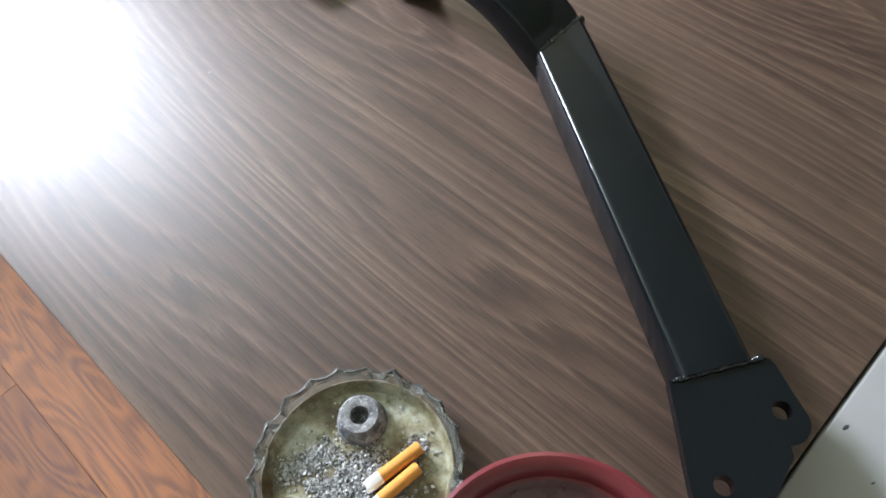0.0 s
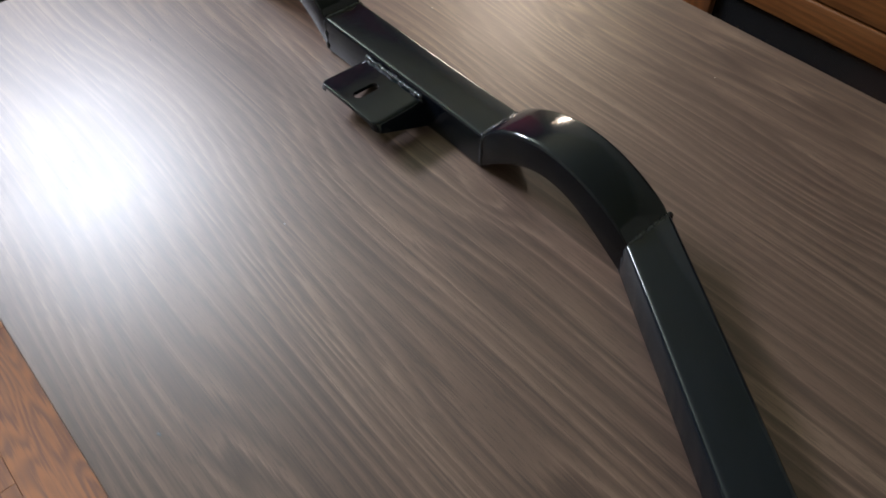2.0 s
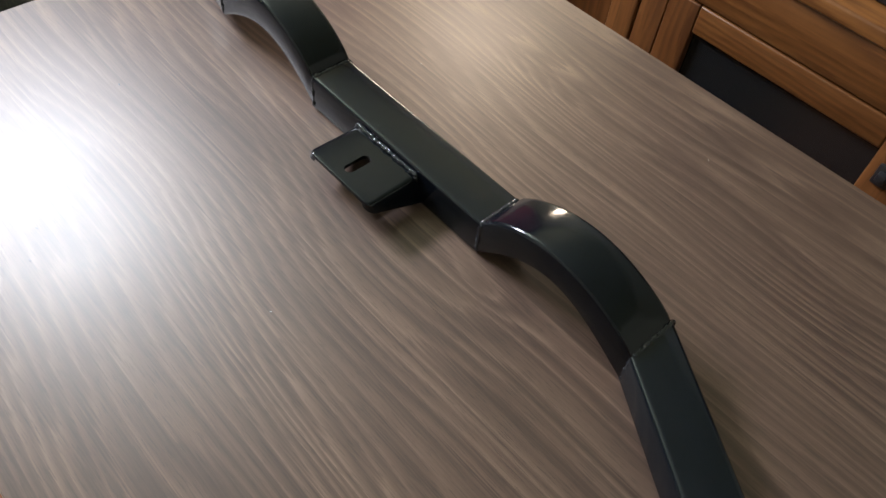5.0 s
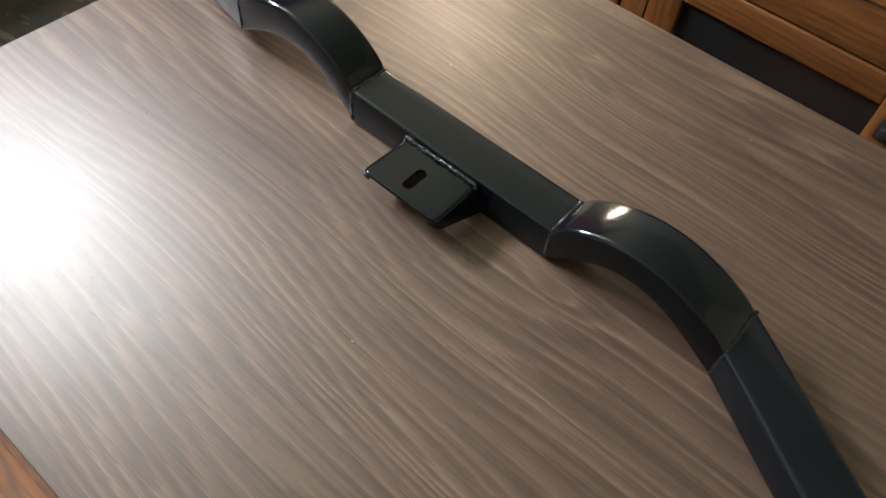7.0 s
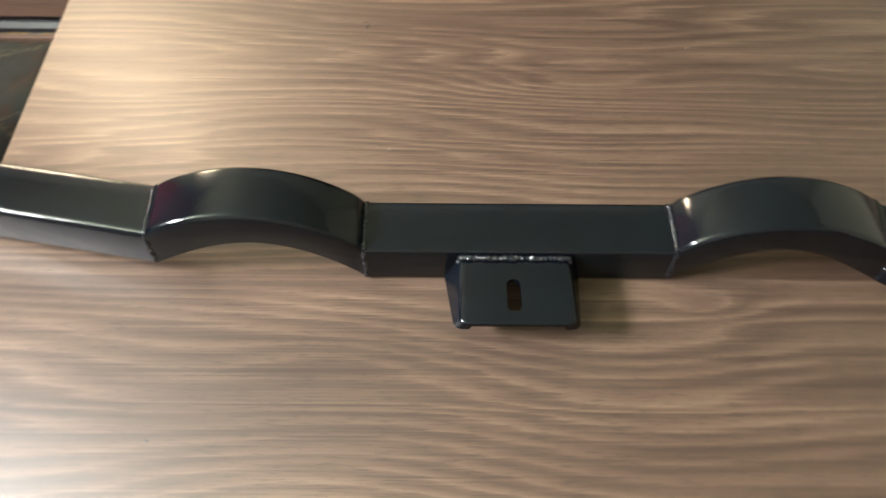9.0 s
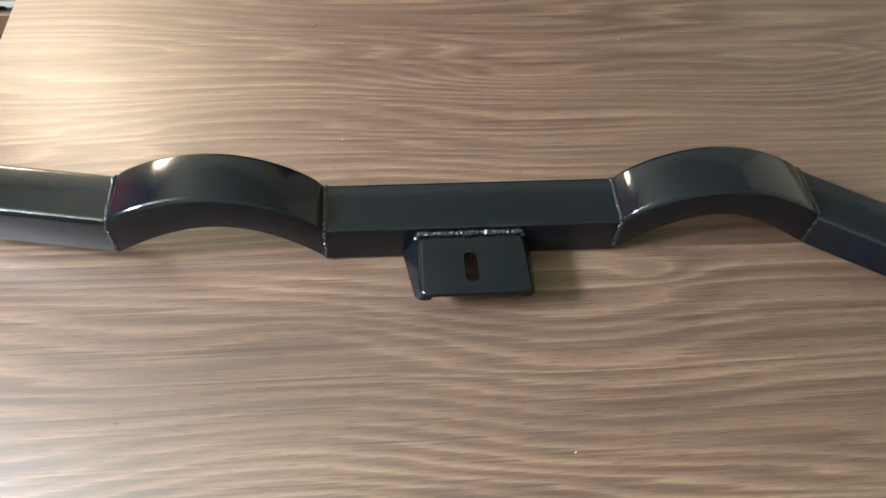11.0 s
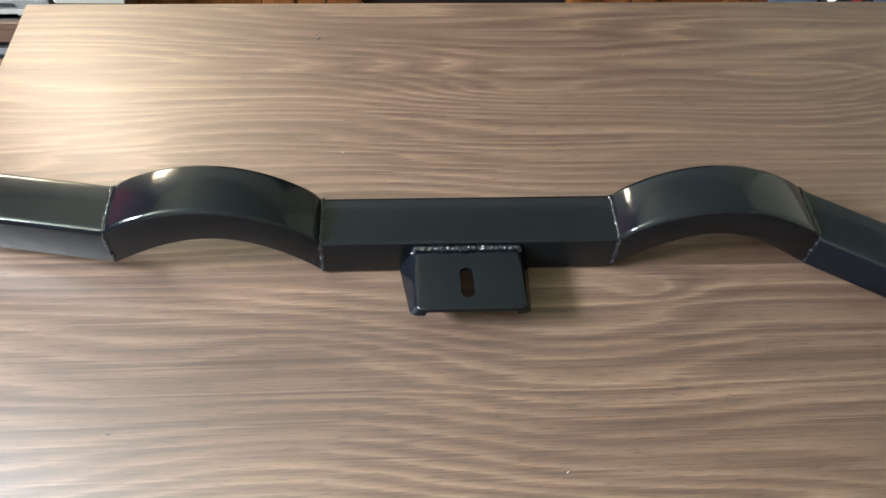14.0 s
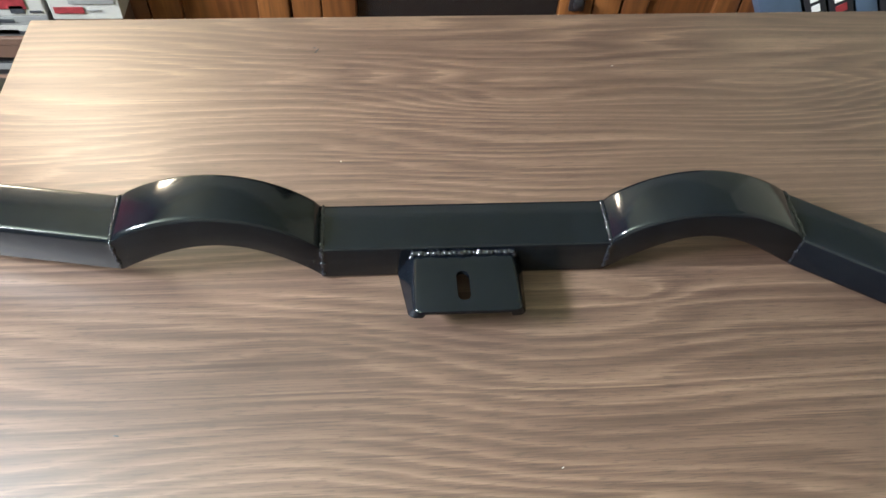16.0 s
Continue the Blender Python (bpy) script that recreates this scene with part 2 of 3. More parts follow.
POST = ash_cake()
FILTER = plain("cork_filter_paper", (0.62, 0.27, 0.045), 0.7, 0, 0.18, 500, 0.1)
PAPER = plain("cigarette_paper", (0.78, 0.76, 0.72), 0.8, 0, 0.06, 300, 0.1)
CURTAIN = plain("maroon_curtain", (0.24, 0.035, 0.075), 0.9, 0, 0.15, 50, 0.2)
RED = plain("red_plastic", (0.1188, 0.0158, 0.0202), 0.34, 0, 0.12, 60, 0.08)
RED_DARK = plain("dark_red_groove", (0.0792, 0.0288, 0.0331), 0.28, 0, 0.2, 40, 0.08)
CAMO = camouflage()
WALL = plain("painted_wall", (0.38, 0.38, 0.30), 0.8, 0, 0.06, 12, 0.1)
CEILING = plain("ceiling_paint", (0.46, 0.51, 0.37), 0.85, 0, 0.05, 14, 0.15)
CARD = plain("white_printed_card", (0.37, 0.36, 0.34), 0.45, 0, 0.06, 30, 0.05)
CARD_GREY = plain("grey_printed_card", (0.22, 0.22, 0.22), 0.45, 0, 0.3, 26, 0.05)
CARD_BROWN = plain("brown_card", (0.115, 0.062, 0.042), 0.7, 0, 0.15, 30, 0.05)
INK_RED = plain("red_ink", (0.24, 0.028, 0.034), 0.5, 0, 0.5, 90, 0)
INK_DARK = plain("dark_ink", (0.035, 0.038, 0.045), 0.5, 0, 0.4, 60, 0)
INK_WHITE = plain("white_ink", (0.75, 0.75, 0.75), 0.5, 0, 0.05, 60, 0)
INK_BLUE = plain("blue_grey_cover", (0.050, 0.072, 0.110), 0.4, 0, 0.25, 30, 0)
BLACK_CARD = plain("black_cover", (0.015, 0.015, 0.018), 0.4, 0, 0.3, 30, 0)
def printed_art():
    m, nt, b = material("printed_picture", 0.35)
    v = coords(nt)
    f = noise_tex(nt, v, 16, 4, 0.6, 0.7)
    g = noise_tex(nt, v, 40, 4, 0.6, 0.4)
    col = ramp(nt, f, [(0.30, (0.012, 0.016, 0.030)), (0.42, (0.06, 0.075, 0.085)), (0.50, (0.16, 0.06, 0.03)), (0.57, (0.13, 0.14, 0.12)), (0.66, (0.32, 0.20, 0.06))])
    nt.links.new(mix(nt, ramp(nt, g, [(0.46, (0, 0, 0)), (0.58, (0.8, 0.8, 0.8))]), col, (0.030, 0.026, 0.024)), b.inputs["Base Color"])
    return m


ART = printed_art()
SHADE = plain("cream_lampshade", (0.66, 0.58, 0.44), 0.8, 0, 0.08, 90, 0.1)
PANE, _nt, _b = material("window_glass", 0.02)
_b.inputs["Transmission Weight"].default_value = 1.0


# ---- builders ----
def smooth(me, angle=35):
    me.shade_smooth()
    me.set_sharp_from_angle(angle=radians(angle))


def part(name, bm, mat, parent=None, label="", soft=True):
    """One bmesh as one mesh object, under a thing or a part."""
    me = bpy.data.meshes.new(name)
    bmesh.ops.recalc_face_normals(bm, faces=bm.faces)
    bm.to_mesh(me)
    bm.free()
    me.materials.append(mat)
    if soft:
        smooth(me)
    ob = new(name, me)
    if parent:
        ob.parent = parent
        ob.matrix_parent_inverse = parent.matrix_world.inverted()
    return tagged(ob, label) if label else ob


def thing(name, label, category, at=(0, 0, 0), group="", kind=""):
    ob = new(name)
    ob.matrix_world = Matrix.Translation(at)
    ob.empty_display_size = 0.05
    return tagged(ob, label, category, group, kind)


def block(x0, x1, y0, y1, z0, z1, r=0.0, seg=2):
    bm = bmesh.new()
    bmesh.ops.create_cube(bm, size=1.0)
    for v in bm.verts:
        v.co = ((x0 if v.co.x < 0 else x1), (y0 if v.co.y < 0 else y1), (z0 if v.co.z < 0 else z1))
    if r:
        bmesh.ops.bevel(bm, geom=bm.edges[:], offset=r, segments=seg, profile=0.5, affect="EDGES")
    return bm


def moved(bm, m):
    bmesh.ops.transform(bm, matrix=m, verts=bm.verts)
    return bm


def joined(*bms):
    out = bmesh.new()
    for b in bms:
        me = bpy.data.meshes.new("tmp")
        b.to_mesh(me)
        b.free()
        out.from_mesh(me)
        bpy.data.meshes.remove(me)
    return out


def lathe(profile, seg=48, centre=(0, 0, 0), wobble=None):
    """A solid of revolution from (radius, height) pairs; radius 0 closes it."""
    bm = bmesh.new()
    rings = []
    for i, (r, z) in enumerate(profile):
        if r <= 1e-6:
            rings.append([bm.verts.new((centre[0], centre[1], centre[2] + z))])
            continue
        row = []
        for k in range(seg):
            a = 2 * math.pi * k / seg
            dr, dz = wobble(i, a) if wobble else (0, 0)
            row.append(bm.verts.new((centre[0] + (r + dr) * math.cos(a), centre[1] + (r + dr) * math.sin(a), centre[2] + z + dz)))
        rings.append(row)
    for p, q in zip(rings, rings[1:]):
        for k in range(seg):
            n = (k + 1) % seg
            if len(p) == 1 and len(q) == 1:
                continue
            if len(p) == 1:
                bm.faces.new((p[0], q[k], q[n]))
            elif len(q) == 1:
                bm.faces.new((p[k], q[0], p[n]))
            else:
                bm.faces.new((p[k], q[k], q[n], p[n]))
    return bm


def section(r, n=4):
    """A unit square's outline with rounded corners, as (side, up) pairs in 0..1 plus the corner's arc factors."""
    out = []
    for cx, cy, a0 in ((1, 0, -90), (1, 1, 0), (0, 1, 90), (0, 0, 180)):
        for k in range(n + 1):
            a = radians(a0 + 90 * k / n)
            out.append((cx, cy, math.cos(a), math.sin(a)))
    return out


def loft(stations, r=0.0045, caps=True):
    """A tube through stations (front-bottom point x, y; side vector; width; z bottom; z top)."""
    bm = bmesh.new()
    rings = []
    for (x, y), (sx, sy), w, zb, zt in stations:
        row = []
        for cx, cy, ca, sa in section(r):
            u = (w - r if cx else r) + r * ca
            v = (zt - r if cy else zb + r) + r * sa
            row.append(bm.verts.new((x + sx * u, y + sy * u, v)))
        rings.append(row)
    for p, q in zip(rings, rings[1:]):
        for k in range(len(p)):
            n = (k + 1) % len(p)
            bm.faces.new((p[k], p[n], q[n], q[k]))
    if caps:
        bm.faces.new(rings[0])
        bm.faces.new(rings[-1])
    return bm


def bead_row(points, size, seed, flat=0.80):
    """A row of overlapping weld ripples along the points."""
    rnd = random.Random(seed)
    bm = bmesh.new()
    for p, q in zip(points, points[1:]):
        p, q = Vector(p), Vector(q)
        d = (q - p)
        n = max(1, int(d.length / (size * 0.36)))
        rot = d.to_track_quat("X", "Z").to_matrix().to_4x4()
        for k in range(n):
            c = p + d * ((k + 0.5) / n) + Vector([rnd.uniform(-1, 1) * size * 0.16 for _ in range(3)])
            s = size * rnd.uniform(0.8, 1.2) * (1 + 0.18 * math.sin(k * 0.37 + seed))
            bmesh.ops.create_icosphere(bm, subdivisions=2, radius=1.0, matrix=Matrix.Translation(c) @ rot @ Matrix.Diagonal((s * 0.85, s * flat, s * flat, 1)))
    for v in bm.verts:
        v.co += noise.noise_vector(v.co * 620.0 + Vector((seed, 0, 0))) * size * 0.20
    return bm


# ---- room ----
def build_room():
    x0, x1, y0, y1, zc = ROOM
    zf = FLOOR_Z
    wy0, wy1, wz0, wz1 = WINDOW
    t = 0.12
    west = joined(block(x0 - t, x0, y0, wy0, zf, zc), block(x0 - t, x0, wy1, y1, zf, zc),
                  block(x0 - t, x0, wy0, wy1, zf, wz0), block(x0 - t, x0, wy0, wy1, wz1, zc))
    tagged(part("wall_west", west, WALL, soft=False), "cream painted wall with a window opening", "wall", kind="structure")
    tagged(part("wall_east", block(x1, x1 + t, y0, y1, zf, zc), WALL, soft=False), "plain cream painted wall", "wall", kind="structure")
    tagged(part("wall_south", block(x0 - t, x1 + t, y0 - t, y0, zf, zc), WALL, soft=False), "plain cream painted wall", "wall", kind="structure")
    tagged(part("wall_north", block(x0 - t, x1 + t, y1, y1 + t, zf, zc), WALL, soft=False), "plain cream painted wall", "wall", kind="structure")
    tagged(part("ceiling", block(x0 - t, x1 + t, y0 - t, y1 + t, zc, zc + 0.1), CEILING, soft=False), "plain off-white ceiling", "ceiling", kind="structure")
    win = thing("window_1", "small white-framed window with bright daylight", "window", (x0, (wy0 + wy1) / 2, wz0), kind="structure")
    fr = joined(block(x0 - 0.08, x0 + 0.015, wy0 - 0.04, wy0 + 0.002, wz0 - 0.04, wz1 + 0.04, 0.004), block(x0 - 0.08, x0 + 0.015, wy1 - 0.002, wy1 + 0.04, wz0 - 0.04, wz1 + 0.04, 0.004),
                block(x0 - 0.08, x0 + 0.013, wy0, wy1, wz0 - 0.04, wz0 + 0.002, 0.004), block(x0 - 0.08, x0 + 0.013, wy0, wy1, wz1 - 0.002, wz1 + 0.04, 0.004))
    part("window_frame", fr, WHITE_ENAMEL, win)
    pane = part("pane", block(x0 - 0.07, x0 - 0.066, wy0, wy1, wz0, wz1), PANE, win, soft=False)
    pane.visible_shadow = False


def build_curtain():
    x = ROOM[0] + 0.06
    c = thing("curtain", "long maroon curtain hanging in folds by the window", "curtain", (x, 1.2, FLOOR_Z))
    bm = bmesh.new()
    cols = []
    for k in range(81):
        y = 0.62 + 1.0 * k / 80
        dx = 0.025 * math.sin(k * 0.75) + 0.008 * math.sin(k * 0.31 + 1)
        cols.append([(x + dx, y, FLOOR_Z + 0.02), (x + dx * 0.8, y, 1.66)])
    lo = [bm.verts.new(c0[0]) for c0 in cols]
    hi = [bm.verts.new(c0[1]) for c0 in cols]
    lo2 = [bm.verts.new((p.co.x - 0.004, p.co.y, p.co.z)) for p in lo]
    hi2 = [bm.verts.new((p.co.x - 0.004, p.co.y, p.co.z)) for p in hi]
    for k in range(80):
        bm.faces.new((lo[k], lo[k + 1], hi[k + 1], hi[k]))
        bm.faces.new((lo2[k + 1], lo2[k], hi2[k], hi2[k + 1]))
        bm.faces.new((hi[k], hi[k + 1], hi2[k + 1], hi2[k]))
        bm.faces.new((lo[k + 1], lo[k], lo2[k], lo2[k + 1]))
    part("cloth", bm, CURTAIN, c)
    part("rod", moved(lathe([(0.0, 0.0), (0.010, 0.0), (0.010, 1.1), (0.0, 1.1)], 16), Matrix.Translation((x, 0.57, 1.672)) @ Matrix.Rotation(radians(-90), 4, "X")), BLACK_METAL, c)


def build_floor():
    x0, x1, y0, y1, zc = ROOM
    floor = tagged(part("floor", block(x0 - 0.12, x1 + 0.12, y0 - 0.12, y1 + 0.12, FLOOR_Z - 0.06, FLOOR_Z - 0.004), EDGE, soft=False),
                   "orange-brown oak plank floor", "floor", kind="structure")
    rnd = random.Random(5)
    lengths, width, ys = 1.22, 0.127, -0.507
    me = None
    y = ys - width * 10
    while y < y1 - 0.01:
        x = x0 - rnd.uniform(0, lengths)
        while x < x1:
            left, right = max(x, x0), min(x + lengths, x1)
            if me is None:
                bm = block(0, lengths - 0.0005, 0, width - 0.0005, -0.008, 0, 0.0004, 1)
                ob = part("plank", bm, OAK_FLOOR, floor, soft=False)
                me = ob.data
            else:
                ob = new("plank", me)
                ob.parent = floor
            ob.location = (left, y, FLOOR_Z)
            ob.scale.x = (right - left) / lengths
            x += lengths
        y += width


# ---- table ----
TX0, TX1, TY0, TY1 = -0.3925, 0.537, -0.3520, 0.3190


def skewed(bm):
    """The table is a touch out of square at its far end."""
    for v in bm.verts:
        if v.co.x < 0 and v.co.y > 0:
            v.co.x += 0.0060
            v.co.y -= 0.0110
    return bm


def build_table():
    t = thing("table", "rectangular table with a worn walnut-grain laminate top", "table", ((TX0 + TX1) / 2, (TY0 + TY1) / 2, FLOOR_Z))
    part("tabletop", skewed(block(TX0, TX1, TY0, TY1, -0.003, 0, 0.0012, 2)), WALNUT, t, "glossy walnut-grain laminate surface")
    part("edge_band", skewed(block(TX0 + 0.001, TX1 - 0.001, TY0 + 0.001, TY1 - 0.001, -0.030, -0.0032, 0.001, 1)), EDGE, t, "dark edge strip")
    for x, y, sx, sy, a, mat in ((0.148, -0.310, 0.0022, 0.0010, 20, INK_DARK), (-0.115, 0.260, 0.0048, 0.0007, 62, INK_DARK), (-0.1175, 0.264, 0.0018, 0.0006, 10, INK_DARK),
                                 (0.053, -0.154, 0.0012, 0.0004, 40, CARD_GREY), (-0.091, 0.117, 0.0008, 0.0004, 70, CARD), (0.163, 0.235, 0.0007, 0.0005, 0, CARD),
                                 (-0.120, -0.246, 0.0016, 0.0006, 30, INK_DARK), (-0.094, -0.263, 0.0020, 0.0006, 15, INK_DARK), (-0.231, -0.119, 0.0022, 0.0007, 170, INK_DARK)):
        mk = bmesh.new()
        bmesh.ops.create_icosphere(mk, subdivisions=1, radius=1, matrix=Matrix.Translation((x, y, 0.0001)) @ Matrix.Rotation(radians(a), 4, "Z") @ Matrix.Diagonal((sx, sy, 0.0002, 1)))
        part("scuff", mk, mat, t)
    for x in (TX0 + 0.05, TX1 - 0.05):
        for y in (TY0 + 0.05, TY1 - 0.05):
            leg = bmesh.new()
            bmesh.ops.create_cone(leg, cap_ends=True, segments=20, radius1=0.012, radius2=0.018, depth=-0.0302 - FLOOR_Z)
            part("leg", moved(leg, Matrix.Translation((x, y, (FLOOR_Z - 0.0302) / 2))), BLACK_METAL, t)


# ---- crossmember ----
W = 0.0415
TOP = 0.0355
Y0 = -0.0012                              # front face of the centre tube


def build_crossmember():
    c = thing("crossmember", "gloss black painted welded steel vehicle crossmember lying on the table", "vehicle part", (0, 0.02, 0))
    s0 = (0.0, 1.0)
    xl, xr = -0.1015, 0.1075
    part("centre_tube", loft([((xl, Y0), s0, W, 0.0, TOP), ((xr, Y0), s0, W, 0.0, TOP)], 0.0034), PAINT, c)

    # right arch and arm
    xe = 0.2545
    st = []
    for i in range(29):
        u = i / 28
        s = math.sin(math.pi * u ** 0.92)
        st.append(((xr + 0.0006 + (xe - xr - 0.0012) * u, Y0), (0.0, 1.0), W + 0.005 * u, 0.0003 + 0.0365 * s ** 1.05, TOP - 0.002 * u + 0.0308 * s ** 0.76))
    part("arch", loft(st, 0.0042), PAINT, c)
    d = Vector((1.0, -0.640)).normalized()
    n = Vector((-d.y, d.x))
    length = 0.2520
    a0 = Vector((xe, Y0 - 0.0012))
    a1 = a0 + d * length
    st = [((a0.x, a0.y), (0.0, 1.0), W * 1.175, 0.0002, TOP - 0.002), ((a0 + d * 0.05 + n * 0.0).to_tuple(), (n.x, n.y), W, 0.0002, TOP - 0.002), (a1.to_tuple(), (n.x, n.y), W, 0.0002, TOP - 0.003)]
    part("arm", loft(st), PAINT, c)

    # left arch and arm, which stand a little off the table
    xf, lift = -0.2425, 0.0160
    st = []
    for i in range(29):
        u = i / 28
        s = math.sin(math.pi * u ** 0.92)
        st.append(((xl - 0.0006 + (xf - xl + 0.0012) * u, Y0), (0.0, 1.0), W + 0.001 * u, 0.0003 + lift * u + 0.0325 * s ** 0.95, TOP + lift * u + 0.0290 * s ** 0.76))
    part("arch", loft(st, 0.0042), PAINT, c)
    e = Vector((-1.0, 0.225)).normalized()
    m = Vector((e.y, -e.x))
    le = 0.193
    drop = 0.070 * le
    b0 = Vector((xf, Y0))
    b1 = b0 + e * le
    st = [((b0.x, b0.y), (0.0, 1.0), W * 1.03, lift, TOP + lift), (b1.to_tuple(), (m.x, m.y), W, lift - drop - 0.002, TOP + lift - drop)]
    part("arm", loft(st), PAINT, c)

    # weld seams round the top and front of every joint
    def seam(x, y, side, zb, zt, seed, size=0.0021, w=W):
        f, bk = Vector((x, y)), Vector((x, y)) + Vector(side) * w
        pts = [(f.x, f.y + 0.0008, zb + 0.004), (f.x, f.y + 0.0008, zt - 0.0036), (f.x + side[0] * 0.003, f.y + 0.003, zt - 0.0007), (bk.x, bk.y - 0.003, zt - 0.0007), (bk.x, bk.y, zt - 0.004), (bk.x, bk.y, zb + 0.004)]
        part("weld_seam", bead_row(pts, size, seed), WELD, c)
    seam(xl, Y0, (0, 1), 0, TOP, 1)
    seam(xr, Y0, (0, 1), 0, TOP, 2)
    seam(xe, Y0, (0, 1), 0, TOP - 0.002, 3, w=W * 1.175)
    seam(xf, Y0, (0, 1), lift, TOP + lift, 4, w=W * 1.03)

    # mount bracket: a folded channel with a slot, welded to the front face
    bx0, bx1, by, bz, th = -0.0395, 0.0385, -0.0515, 0.0285, 0.0042
    bm = bmesh.new()

    def channel(y):
        """The channel's outline at y: deep, splayed sides at the tube that grow shallow towards the free edge."""
        k = max(0.0, min(1.0, (y - Y0) / (by - Y0)))
        dy = max(0.0, 0.0055 - (y - by))
        inset = 0.0055 - math.sqrt(max(0.0, 0.0055 ** 2 - dy ** 2))
        x0, x1 = bx0 + inset, bx1 - inset
        rb, low, out = 0.0062 - 0.0020 * k, 0.0235 - 0.0160 * k, 0.0082 - 0.0062 * k
        rings = []
        for r, o in ((rb, 0.0), (rb - th + 0.0006, th)):
            row = [(x0 - out + o, bz - low)]
            row += [(x0 + rb - r * math.sin(radians(72 - 72 * j / 5)), bz - rb + r * math.cos(radians(72 - 72 * j / 5))) for j in range(6)]
            row += [(x1 - rb + r * math.sin(radians(72 * j / 5)), bz - rb + r * math.cos(radians(72 * j / 5))) for j in range(6)]
            row += [(x1 + out * 0.85 - o, bz - low)]
            rings.append(row)
        return [(x, y, z) for x, z in rings[0] + rings[1][::-1]]
    ys = [Y0 - 0.0002 + (by + 0.0056 - Y0) * j / 8 for j in range(9)] + [by + 0.0055 * (1 - math.sin(radians(90 * j / 6))) for j in range(1, 7)]
    rows = [[bm.verts.new(p) for p in channel(y)] for y in ys]
    for r0, r1 in zip(rows, rows[1:]):
        for k in range(len(r0)):
            q = (k + 1) % len(r0)
            bm.faces.new((r0[k], r0[q], r1[q], r1[k]))
    bm.faces.new(rows[0])
    bm.faces.new(rows[-1])
    br = part("mount_bracket", bm, PAINT, c, "folded bracket with a bolt slot")
    cut = bmesh.new()
    ring = []
    for k in range(24):
        a = 2 * math.pi * k / 24
        yy = (-0.0228 if math.sin(a) > 0 else -0.0378) + 0.0047 * math.sin(a)
        ring.append((-0.0025 + 0.0047 * math.cos(a), yy))
    lo = [cut.verts.new((x, y, bz - 0.012)) for x, y in ring]
    hi = [cut.verts.new((x, y, bz + 0.010)) for x, y in ring]
    for k in range(24):
        q = (k + 1) % 24
        cut.faces.new((lo[k], lo[q], hi[q], hi[k]))
    cut.faces.new(lo[::-1])
    cut.faces.new(hi)
    punch(br, cut)
    part("weld_seam", bead_row([(bx0 + 0.001, Y0 - 0.001, bz - 0.010), (bx0 + 0.003, Y0 - 0.0014, bz + 0.0008), (bx1 - 0.003, Y0 - 0.0014, bz + 0.0008), (bx1 - 0.001, Y0 - 0.001, bz - 0.010)], 0.0026, 7), WELD, c)

    # end plates with two bolt holes
    def plate(origin, along, across, z, flip=1.0):
        outline = [(-0.001, -0.006), (-0.001, 0.047), (0.001, 0.0505), (0.005, 0.0520)]
        for k in range(7):
            a = radians(80 - 95 * k / 6)
            outline.append((0.0355 + 0.013 * math.cos(a), 0.0425 + 0.013 * math.sin(a)))
        outline += [(0.0537, 0.0385), (0.0714, 0.0186)]
        for k in range(7):
            a = radians(20 - 110 * k / 6)
            outline.append((0.069 + 0.012 * math.cos(a), -0.006 + 0.012 * math.sin(a)))
        outline += [(0.056, -0.0175), (0.020, -0.010)]
        pm = bmesh.new()
        pts = [origin + along * u + across * v * flip for u, v in outline]
        top = [pm.verts.new((p.x, p.y, z)) for p in pts]
        bot = [pm.verts.new((p.x, p.y, z - 0.009)) for p in pts]
        for k in range(len(pts)):
            q = (k + 1) % len(pts)
            pm.faces.new((top[k], top[q], bot[q], bot[k]))
        pm.faces.new(top)
        pm.faces.new(bot[::-1])
        bmesh.ops.recalc_face_normals(pm, faces=pm.faces)
        ob = part("end_plate", pm, PAINT, c, "flat steel plate with two bolt holes")
        for u, v in ((0.0296, 0.0438), (0.0579, -0.001)):
            p = origin + along * u + across * v * flip
            h = bmesh.new()
            bmesh.ops.create_cone(h, cap_ends=True, segments=24, radius1=0.0052, radius2=0.0052, depth=0.03)
            punch(ob, moved(h, Matrix.Translation((p.x, p.y, z))))
        return ob
    plate(a1, d, n, TOP - 0.006)
    e0, e1 = a1 + n * -0.004, a1 + n * 0.046
    part("weld_seam", bead_row([(e0.x, e0.y, TOP - 0.0055), (e1.x, e1.y, TOP - 0.0055)], 0.0018, 11), WELD, c)
    plate(b1, e, m, TOP + lift - drop - 0.006)


def punch(ob, cutter):
    """Cuts a hole: the cutter is used once and removed, so the part stays one plain mesh."""
    me = bpy.data.meshes.new("cutter")
    bmesh.ops.recalc_face_normals(cutter, faces=cutter.faces)
    cutter.to_mesh(me)
    cutter.free()
    tool = new("cutter", me)
    mod = ob.modifiers.new("hole", "BOOLEAN")
    mod.operation, mod.object, mod.solver = "DIFFERENCE", tool, "EXACT"
    bpy.context.view_layer.update()
    done = bpy.data.meshes.new_from_object(ob.evaluated_get(bpy.context.evaluated_depsgraph_get()))
    ob.modifiers.clear()
    ob.data = done
    bpy.data.objects.remove(tool)
    smooth(done)


# ---- ashtray ----
ASHTRAY = (0.3700, -0.2886)


